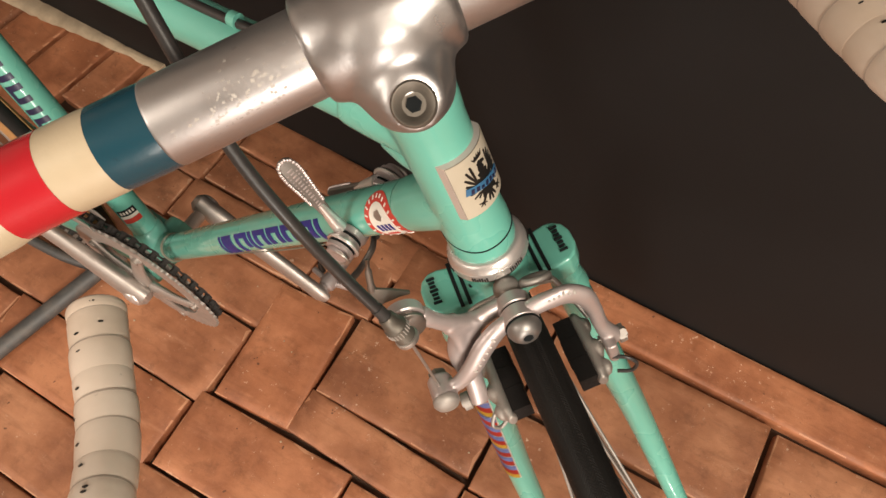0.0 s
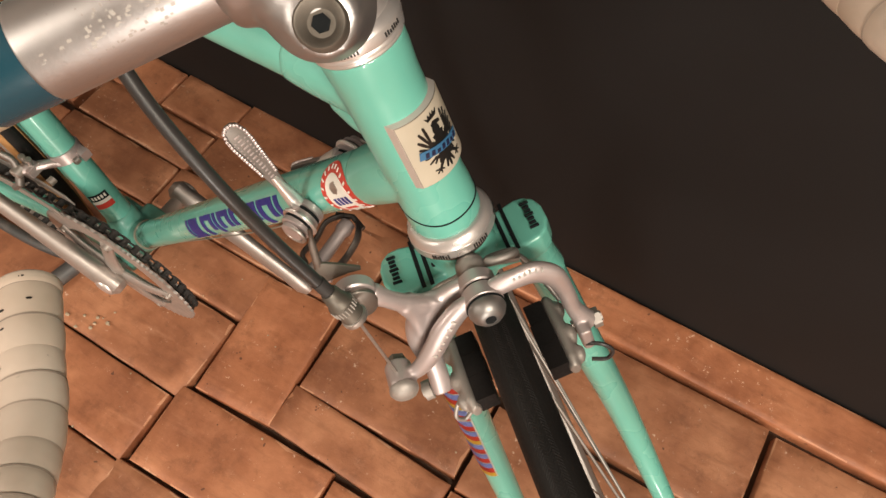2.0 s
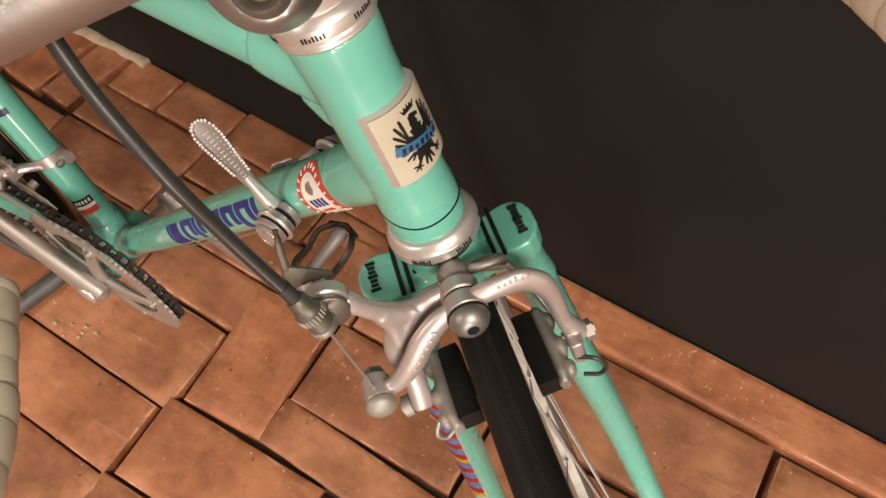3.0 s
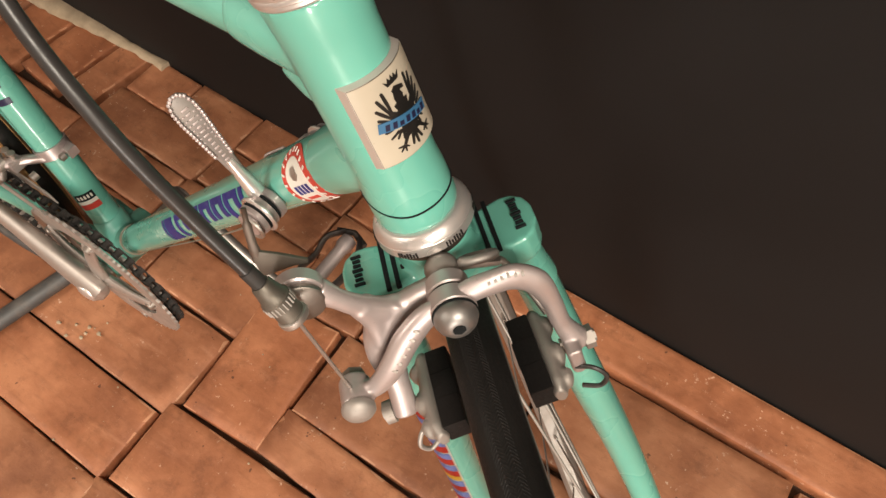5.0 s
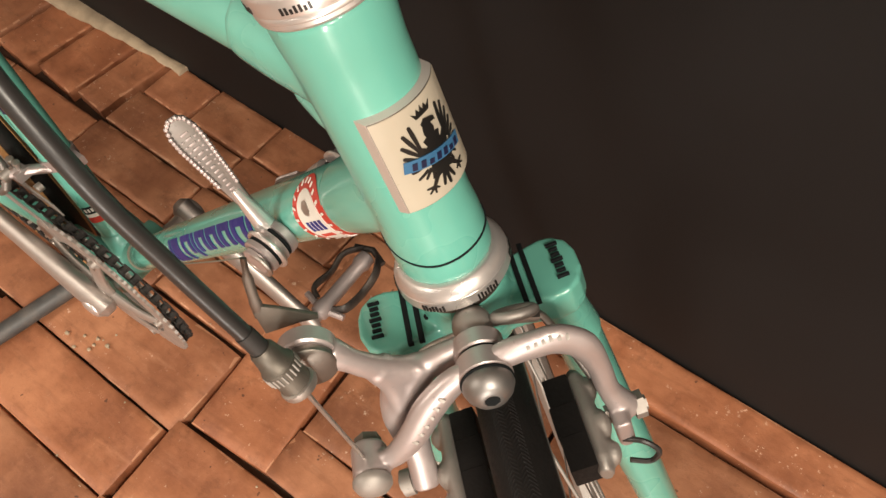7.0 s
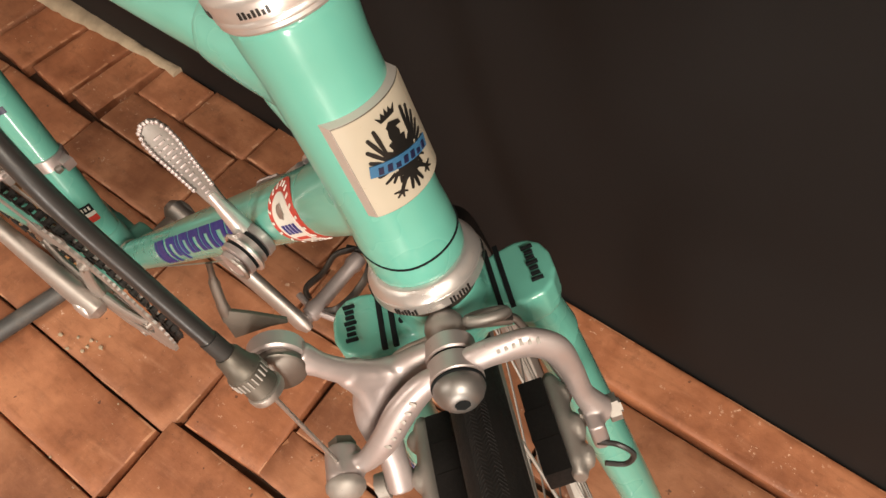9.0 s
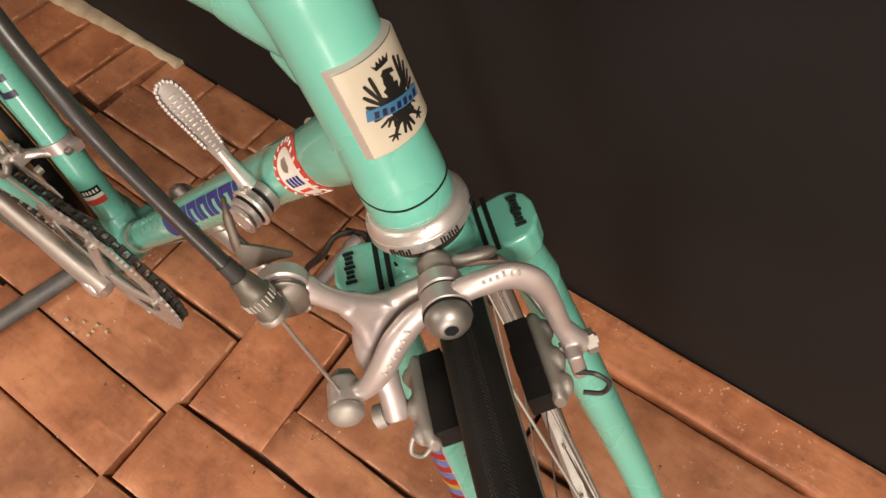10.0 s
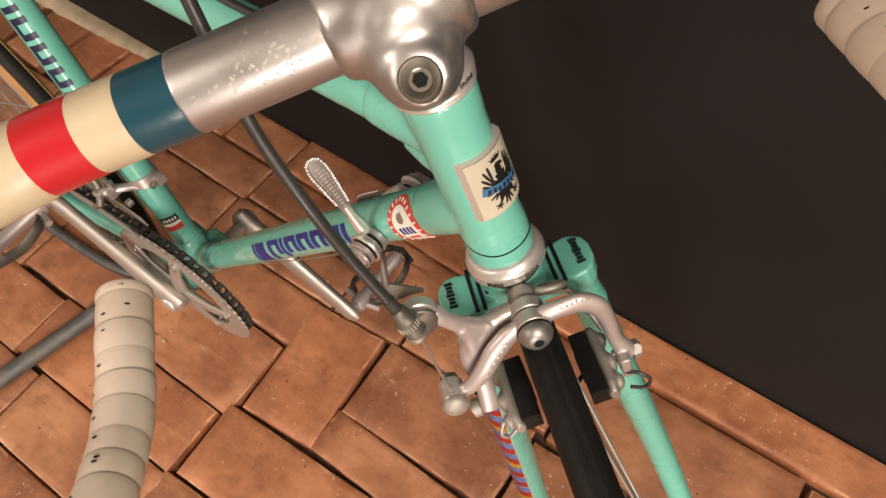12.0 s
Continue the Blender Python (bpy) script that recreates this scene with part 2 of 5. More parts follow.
def lathe(origin, axis, profile, seg=32, bm=None, closed=False):
    """A body of revolution: profile rows are (along the axis, radius)."""
    bm = bm or bmesh.new()
    axis = Vector(axis).normalized()
    a = axis.orthogonal().normalized()
    b = axis.cross(a)
    rings = []
    for s, r in profile:
        c = Vector(origin) + axis * s
        if r < 1e-6:
            rings.append([bm.verts.new(c)])
        else:
            rings.append([bm.verts.new(c + (a * math.cos(2 * math.pi * k / seg) + b * math.sin(2 * math.pi * k / seg)) * r) for k in range(seg)])
    pairs = list(zip(rings, rings[1:]))
    if closed:
        pairs.append((rings[-1], rings[0]))
    for r0, r1 in pairs:
        for k in range(seg):
            q = [r0[k % len(r0)], r0[(k + 1) % len(r0)], r1[(k + 1) % len(r1)], r1[k % len(r1)]]
            u = []
            for v in q:
                if v not in u:
                    u.append(v)
            if len(u) > 2:
                bm.faces.new(u)
    if not closed:
        for r in (rings[0], rings[-1]):
            if len(r) > 2:
                bm.faces.new(r)
    return bm


def smooth_line(pts, steps=8):
    """A Catmull-Rom line through points."""
    pts = [Vector(p) for p in pts]
    ext = [pts[0] * 2 - pts[1]] + pts + [pts[-1] * 2 - pts[-2]]
    out = []
    for i in range(1, len(ext) - 2):
        p0, p1, p2, p3 = ext[i - 1:i + 3]
        for k in range(steps):
            t = k / steps
            out.append(0.5 * (2 * p1 + (p2 - p0) * t + (2 * p0 - 5 * p1 + 4 * p2 - p3) * t * t + (3 * p1 - p0 - 3 * p2 + p3) * t ** 3))
    out.append(pts[-1])
    return out


def resample(vals, n):
    """Numbers spread evenly over n places."""
    out = []
    for i in range(n):
        x = i / (n - 1) * (len(vals) - 1)
        k = min(int(x), len(vals) - 2)
        out.append(vals[k] + (vals[k + 1] - vals[k]) * (x - k))
    return out


def slab(outline, depth, place, bevel=0.0, bm=None, segs=2):
    """A flat outline (x, y) thickened along z from 0 to depth, then set by place, a function of (x, y, z)."""
    out = bmesh.new()
    vs = [out.verts.new((x, y, 0)) for x, y in outline]
    f = out.faces.new(vs)
    ext = bmesh.ops.extrude_face_region(out, geom=[f])
    for v in [g for g in ext["geom"] if isinstance(g, bmesh.types.BMVert)]:
        v.co.z = depth
    if bevel:
        es = [e for e in out.edges if e.calc_face_angle(0) > radians(35)]
        bmesh.ops.bevel(out, geom=es, offset=bevel, segments=segs, affect="EDGES", profile=0.6)
    for v in out.verts:
        v.co = place(*v.co)
    if bm is None:
        return out
    me = bpy.data.meshes.new("tmp")
    out.to_mesh(me)
    out.free()
    bm.from_mesh(me)
    bpy.data.meshes.remove(me)
    return bm


def block(place, x0, x1, y0, y1, z0, z1, bevel=0.001, bm=None):
    return slab([(x0, y0), (x1, y0), (x1, y1), (x0, y1)], z1 - z0, lambda x, y, z: place(x, y, z + z0), bevel, bm)


def disc_outline(rx, ry, n=24, cx=0.0, cy=0.0):
    return [(cx + rx * math.cos(2 * math.pi * k / n), cy + ry * math.sin(2 * math.pi * k / n)) for k in range(n)]


def wrap(centre, axis, front, radius, proud=0.0004, shift=0.0):
    """Places (x round the tube, y along it, z out of it) on a tube."""
    ax = Vector(axis).normalized()
    fr = (Vector(front) - ax * Vector(front).dot(ax)).normalized()
    sd = fr.cross(ax)

    def place(x, y, z):
        a = x / radius
        return Vector(centre) + ax * (y + shift) + (fr * math.cos(a) + sd * math.sin(a)) * (radius + proud + z)
    return place


def patch(outline, place, step=0.002, thick=0.0003):
    """A thin sticker cut to an outline, bent round a tube: the outline is cut into strips across x."""
    bm = slab(outline, thick, lambda x, y, z: Vector((x, y, z)))
    xs = [p[0] for p in outline]
    x = min(xs) + step
    while x < max(xs) - step * 0.3:
        bmesh.ops.bisect_plane(bm, geom=bm.verts[:] + bm.edges[:] + bm.faces[:], plane_co=(x, 0, 0), plane_no=(1, 0, 0))
        x += step
    for v in bm.verts:
        v.co = place(*v.co)
    return bm


def bars(word_len, height, width, gap=0.8):
    """Upright plain bars that stand for a word that is not spelled out: (x0, x1, y0, y1) rows."""
    out = []
    n = word_len
    w = width / (n + (n - 1) * gap)
    x = 0.0
    for i in range(n):
        tall = height if i % 3 != 1 else height * 0.66
        out.append((x, x + w, 0.0, tall))
        x += w * (1 + gap)
    return out


# ---- the bicycle's axes ----
HEAD = V(-0.1512, -0.0026, 0.6717)          # lower headset on the steering axis
UP = V(-0.3582, 0.0170, 0.9335)           # steering axis
AHEAD = V(0.9330, -0.0303, 0.3586)
LEFT = V(0.0344, 0.9994, -0.0051)
TURN = radians(39.6)                   # the fork is turned to its right
F_AHEAD = AHEAD * math.cos(TURN) - LEFT * math.sin(TURN)
F_LEFT = AHEAD * math.sin(TURN) + LEFT * math.cos(TURN)
BB = V(-0.5530, 0.0020, 0.2640)           # bottom bracket
SPINDLE = V(-0.5450, 0.0070, 0.2660)      # middle of the crank axle


def FR(s, f, l):
    return HEAD + UP * s + AHEAD * f + LEFT * l


def FK(s, f, l):
    return HEAD + UP * s + F_AHEAD * f + F_LEFT * l


WALL_TURN = math.atan(-0.009)


def wall_y(x):
    return 0.3315 - 0.009 * x


# ---- the room ----
def room():
    half = 2.6

    def box(x0, x1, y0, y1, z0, z1):
        bm = bmesh.new()
        bmesh.ops.create_cube(bm, size=1)
        for v in bm.verts:
            v.co = V(x0 + (v.co.x + 0.5) * (x1 - x0), y0 + (v.co.y + 0.5) * (y1 - y0), z0 + (v.co.z + 0.5) * (z1 - z0))
        return bm
    fl = part("floor", box(-half, half, -half - 0.4, 0.42, -0.12, -0.022), M_MORTAR)
    tagged(fl, "old brick floor with open dirt-filled joints", "floor", kind="structure")
    w = part("wall_north", box(-half - 0.2, half + 0.2, 0.0, 0.12, -0.12, 2.7), M_WALL)
    w.matrix_world = pose(0, wall_y(0), 0, 0, 0, math.degrees(WALL_TURN))
    tagged(w, "smooth matt black painted wall beside the bicycle", "wall", kind="structure")
    for nm, b in (("wall_south", (-half, half, -half - 0.5, -half - 0.4, -0.12, 2.7)), ("wall_west", (-half - 0.1, -half, -half - 0.5, 0.4, -0.12, 2.7)),
                  ("wall_east", (half, half + 0.1, -half - 0.5, 0.25, -0.12, 2.7))):
        tagged(part(nm, box(*b), M_PLASTER), "plain warm plaster wall closing the room", "wall", kind="structure")
    tagged(part("ceiling", box(-half - 0.2, half + 0.2, -half - 0.5, 0.45, 2.7, 2.8), M_CEIL), "plain pale painted ceiling of the room", "ceiling", kind="structure")
    return fl


floor = room()


# ---- the bicycle ----
def fuse(ob, voxel, rounds=6):
    """Melts the overlapping bodies of a mesh into one skin."""
    r = ob.modifiers.new("fuse", "REMESH")
    r.mode, r.voxel_size, r.use_smooth_shade = "VOXEL", voxel, True
    if rounds:
        s = ob.modifiers.new("soften", "SMOOTH")
        s.factor, s.iterations = 0.5, rounds
    return ob


bike = thing("bicycle", "vintage mint green racing bicycle standing beside a black wall", "bicycle")

DT0 = FR(0.040, 0, 0)
DT = (BB - DT0).normalized()
DT_LEN = (BB - DT0).length
TT0 = FR(0.082, 0, 0)
SEAT_TOP = V(-0.7480, 0.0460, 0.7640)
ST = (SEAT_TOP - BB).normalized()
TT1 = BB + ST * 0.455
TT = (TT1 - TT0).normalized()
REAR = V(-0.955, 0.004, 0.331)
R_DT, R_HT = 0.0146, 0.0170


def build_frame():
    # head tube with its lugs, melted into one skin
    bm = lathe(HEAD, UP, [(0.0046, 0.0174), (0.008, 0.0178), (0.022, 0.0177), (0.030, R_HT), (0.090, R_HT), (0.100, 0.0178), (0.1090, 0.0180)], 40)
    sweep([DT0, DT0 + DT * 0.030, DT0 + DT * 0.040, DT0 + DT * 0.0455], [0.0162, 0.0160, 0.0156, 0.0152], 32, bm=bm)
    sweep([TT0, TT0 + TT * 0.030, TT0 + TT * 0.040, TT0 + TT * 0.046], [0.0150, 0.0146, 0.0141, 0.0136], 32, bm=bm)
    # the webs of the lugs under the top tube and over the down tube
    sweep([FR(0.060, -0.008, 0), FR(0.068, -0.020, 0), FR(0.072, -0.034, 0)], [0.010, 0.010, 0.006], 16, bm=bm)
    sweep([FR(0.044, -0.006, 0), FR(0.036, -0.018, 0), FR(0.024, -0.034, 0)], [0.012, 0.012, 0.009], 16, bm=bm)
    fuse(part("head_tube", bm, M_PAINT, bike), 0.0011, 10)
    ring = []
    for k in range(48):
        a = 2 * math.pi * k / 48
        off = abs((a + math.pi) % (2 * math.pi) - math.pi) / math.pi
        ring.append(HEAD + UP * (0.0148 + 0.030 * max(0.0, off - 0.22) ** 1.7) + (AHEAD * math.cos(a) + LEFT * math.sin(a)) * (0.0178 - 0.0009 * max(0, off - 0.3)))
    part("lug_line", sweep(ring, 0.00045, 8, closed=True), M_GROOVE, bike)
    part("lug_rim", sweep([DT0 + DT * 0.0452, DT0 + DT * 0.0462], [0.01505, 0.01475], 40), M_PAINT_OLD, bike)
    part("down_tube", sweep([DT0 + DT * 0.02, DT0 + DT * (DT_LEN - 0.02)], R_DT, 40), M_PAINT, bike)
    part("top_tube", sweep([TT0 + TT * 0.02, TT1], 0.0128, 40), M_PAINT, bike)
    part("seat_tube", sweep([BB, BB + ST * 0.50], R_DT, 40), M_PAINT, bike)
    side = TT.cross(V(0, 0, 1)).normalized()
    if side.y < 0:
        side = -side
    off = (side * 0.05 + V(0, 0, 1.0)) * 0.0156
    part("rear_brake_housing", sweep(smooth_line([TT0 + TT * 0.02 + V(0.03, 0.03, 0.070), TT0 + TT * 0.050 + V(0, 0.012, 0.034), TT0 + TT * 0.095 + off, TT0 + TT * 0.25 + off, TT1 + off], 8), 0.0025, 12), M_HOUSING, bike, "black cable housing along the top tube")
    for k in (0.118, 0.28, 0.42):
        part("cable_clip", sweep([TT0 + TT * (k - 0.0025) + off, TT0 + TT * (k + 0.0025) + off], 0.0040, 16), M_PAINT, bike)
    # bottom bracket shell with its sockets
    bm = lathe(BB - LEFT * 0.034, LEFT, [(0, 0.017), (0.0005, 0.0195), (0.0675, 0.0195), (0.068, 0.017)], 36)
    sweep([BB, BB - DT * 0.040, BB - DT * 0.0445], [0.0172, 0.0168, 0.0158], 32, bm=bm)
    sweep([BB, BB + ST * 0.036, BB + ST * 0.041], [0.0172, 0.0166, 0.0156], 32, bm=bm)
    for y in (-0.016, 0.016):
        sweep([BB + V(0, y, 0), BB + V(-0.045, y * 1.2, 0.004)], 0.0125, 20, bm=bm)
    fuse(part("bottom_bracket_shell", bm, M_PAINT_OLD, bike), 0.0014, 6)
    part("lug_collar", sweep([BB - DT * 0.0440, BB - DT * 0.0485], [0.0160, 0.0153], 32), M_CREAM, bike, "pale dusty collar at the tube's foot")
    for y, n_ in ((-1, 0), (1, 1)):
        part("chain_stay", sweep(smooth_line([BB + V(-0.03, y * 0.018, 0.003), BB + V(-0.15, y * 0.028, 0.010), BB + V(-0.30, y * 0.048, 0.024), REAR + V(0, y * 0.060, 0)], 5), [0.011] * 6 + [0.010] * 5 + [0.008] * 5, 20), M_PAINT, bike)
        top = BB + ST * 0.455
        part("seat_stay", sweep(smooth_line([top + V(-0.012, y * 0.012, 0), top.lerp(REAR, 0.3) + V(0, y * 0.030, 0), REAR + V(0, y * 0.060, 0)], 6), 0.0075, 20), M_PAINT, bike)
    part("seat_post", sweep([BB + ST * 0.49, BB + ST * 0.60], 0.0136, 28), M_POLISH, bike)
    sd = part("saddle", slab([(-0.14, -0.07), (-0.12, -0.075), (0.0, -0.03), (0.12, -0.015), (0.135, 0), (0.12, 0.015), (0.0, 0.03), (-0.12, 0.075), (-0.14, 0.07)], 0.045,
                             lambda x, y, z: BB + ST * 0.60 + V(x, y, z), 0.010), M_RUBBER, bike, "narrow black racing saddle")
    return sd


build_frame()


def decals():
    right = (V(0.42, -0.66, 0.62)).normalized()
    pl = wrap(DT0, DT, right, R_DT, 0.0002)
    # a blue block and a row of plain bars where the maker's name stands
    part("blue_block", patch([(-0.010, 0.312), (0.009, 0.312), (0.009, 0.336), (-0.010, 0.336)], pl, 0.002), M_BLUE, bike)
    part("blue_stripe", patch([(-0.010, 0.3395), (0.009, 0.3395), (0.009, 0.3445), (-0.010, 0.3445)], pl, 0.002), M_BLUE, bike)
    y = 0.302
    for w, h0, h1 in ((0.028, -0.010, 0.009), (0.0078, -0.010, 0.008), (0.025, -0.010, 0.0035), (0.025, -0.010, 0.0035), (0.024, -0.010, 0.0035), (0.026, -0.010, 0.009), (0.0078, -0.010, 0.008)):
        strokes = [(y - 0.0066, y)] if w < 0.01 else [(y - 0.0078, y), (y - w, y - w + 0.0076)]
        for a, b in strokes:
            part("letter_bar", patch([(h0, a), (h1, a), (h1, b), (h0, b)], pl, 0.002), M_BLUE, bike)
            h1 = 0.0035
        if w > 0.01:
            part("letter_bar", patch([(h0, y - w + 0.0076), (h0 + 0.0042, y - w + 0.0076), (h0 + 0.0042, y - 0.0078), (h0, y - 0.0078)], pl, 0.002), M_BLUE, bike)
        y -= w + 0.0036
    # round red and white sticker beside the head lug
    c = 0.0605
    rim = wrap(DT0, DT, V(0.42, -0.74, 0.58), R_DT, 0.0002)
    st = part("round_sticker", patch(disc_outline(0.0200, 0.0160, 36, 0, c), rim, 0.002), M_RED, bike, "worn round red and white sticker")
    part("sticker_ring", patch(disc_outline(0.0136, 0.0107, 30, 0, c), wrap(DT0, DT, V(0.42, -0.74, 0.58), R_DT, 0.0005), 0.002), M_WHITE, st)
    ink = wrap(DT0, DT, V(0.42, -0.74, 0.58), R_DT, 0.0008)
    for k in range(4):
        y0 = c - 0.0076 + k * 0.0040
        part("sticker_bar", patch([(-0.0006, y0), (0.0040, y0), (0.0040, y0 + 0.0024), (-0.0006, y0 + 0.0024)], ink, 0.002), M_BLUE, st)
    for k in range(5):
        y0 = c - 0.0056 + k * 0.0024
        part("sticker_bar", patch([(0.0064, y0), (0.0084, y0), (0.0084, y0 + 0.0013), (0.0064, y0 + 0.0013)], ink, 0.002), M_RED, st)
    part("sticker_spot", patch([(-0.0092, c - 0.0020), (-0.0050, c - 0.0036), (-0.0028, c - 0.0008), (-0.0036, c + 0.0026), (-0.0062, c + 0.0040), (-0.0086, c + 0.0024)], ink, 0.002), M_STEEL, st, "scuffed bare spot")
    for k in range(22):
        a = 2 * math.pi * k / 22
        x, y2 = 0.0168 * math.cos(a), 0.0134 * math.sin(a)
        t, o = Vector((-math.sin(a), math.cos(a))), Vector((math.cos(a), math.sin(a)))
        p = Vector((x, c + y2))
        part("sticker_letter", patch([tuple(p + t * 0.0005 - o * 0.0012), tuple(p + t * 0.0005 + o * 0.0012), tuple(p - t * 0.0005 + o * 0.0012), tuple(p - t * 0.0005 - o * 0.0012)], ink, 0.004), M_WHITE, st)
    # dark bars up the seat tube and the three-colour label low on it
    sp = wrap(BB, ST, V(0.45, -0.75, 0.3), R_DT, 0.0002)
    y = 0.185
    for w in (0.022, 0.008, 0.020, 0.020, 0.020, 0.022, 0.008):
        for o in ((0.0,) if w < 0.01 else (0.0, w - 0.0062)):
            part("seat_letter_bar", patch([(-0.009, y + o), (0.006, y + o), (0.006, y + o + 0.0062), (-0.009, y + o + 0.0062)], sp, 0.002), M_NAVY, bike)
        if w > 0.01:
            part("seat_letter_bar", patch([(0.0018, y + 0.0062), (0.006, y + 0.0062), (0.006, y + w - 0.0062), (0.0018, y + w - 0.0062)], sp, 0.002), M_NAVY, bike)
        y += w + 0.005
    lab = wrap(BB, ST, V(0.72, -0.62, 0.3), R_DT, 0.0002)
    tag = part("tube_label", patch([(-0.010, 0.060), (0.010, 0.060), (0.010, 0.0665), (-0.010, 0.0665)], lab, 0.002), M_RED, bike, "small black, white and red tube label")
    part("label_band", patch([(-0.010, 0.0668), (0.010, 0.0668), (0.010, 0.0705), (-0.010, 0.0705)], lab, 0.002), M_WHITE, tag)
    part("label_band", patch([(-0.010, 0.0708), (0.010, 0.0708), (0.010, 0.0790), (-0.010, 0.0790)], lab, 0.002), M_GROOVE, tag)
    for k in range(5):
        part("label_bar", patch([(-0.0078 + k * 0.0033, 0.0730), (-0.0060 + k * 0.0033, 0.0730), (-0.0060 + k * 0.0033, 0.0768), (-0.0078 + k * 0.0033, 0.0768)], wrap(BB, ST, V(0.72, -0.62, 0.3), R_DT, 0.0005), 0.002), M_WHITE, tag)


decals()


def headset():
    lo = part("lower_headset_cup", lathe(HEAD, UP, [(-0.0044, 0.0145), (-0.0044, 0.0214), (-0.0040, 0.0220), (-0.0002, 0.0216), (0.0000, 0.0212), (0.0004, 0.0215), (0.0012, 0.0213), (0.0034, 0.0200), (0.0046, 0.0189), (0.0052, 0.0180), (0.0052, 0.0150)], 64), M_POLISH, bike, "polished ring with tiny dark print")
    for az in (-125, -68, -13, 42):
        pl = wrap(HEAD, UP, AHEAD * math.cos(radians(az)) + LEFT * math.sin(radians(az)), 0.0219, 0.0, -0.0036)
        for x0, x1, y0, y1 in bars(7, 0.0026, 0.0085):
            part("print_bar", patch([(x0 - 0.0042, y0 - 0.0001), (x1 - 0.0042, y0 - 0.0001), (x1 - 0.0042, y1 - 0.0001), (x0 - 0.0042, y1 - 0.0001)], pl, 0.004, 0.0004), M_INK, lo)
    part("crown_race", lathe(HEAD, UP, [(-0.0105, 0.0150), (-0.0105, 0.0178), (-0.0062, 0.0182), (-0.0046, 0.0170)], 48), M_DARKSTEEL, bike)
    up = part("upper_headset_cup", lathe(HEAD, UP, [(0.1088, 0.0150), (0.1088, 0.0184), (0.1096, 0.0189), (0.1106, 0.0187), (0.1112, 0.0192), (0.1122, 0.0191), (0.1127, 0.0186), (0.1131, 0.0195), (0.1175, 0.0200), (0.1182, 0.0197), (0.1206, 0.0180), (0.1210, 0.0172), (0.1214, 0.0174), (0.1265, 0.0172), (0.1278, 0.0178), (0.1284, 0.0176), (0.1286, 0.0160)], 64), M_POLISH, bike, "polished ring with tiny dark print")
    part("lock_ring", lathe(HEAD, UP, [(0.1284, 0.0120), (0.1284, 0.0158), (0.1300, 0.0158), (0.1302, 0.0170), (0.1352, 0.0170), (0.1362, 0.0160), (0.1364, 0.0115)], 48), M_GREY, bike)
    for az in (-112, -55, 3, 58):
        pl = wrap(HEAD, UP, AHEAD * math.cos(radians(az)) + LEFT * math.sin(radians(az)), 0.0197, 0.0, 0.1142)
        for x0, x1, y0, y1 in bars(7, 0.0020, 0.0085):
            part("print_bar", patch([(x0 - 0.0042, y0), (x1 - 0.0042, y0), (x1 - 0.0042, y1), (x0 - 0.0042, y1)], pl, 0.004, 0.0003), M_INK, up)


headset()


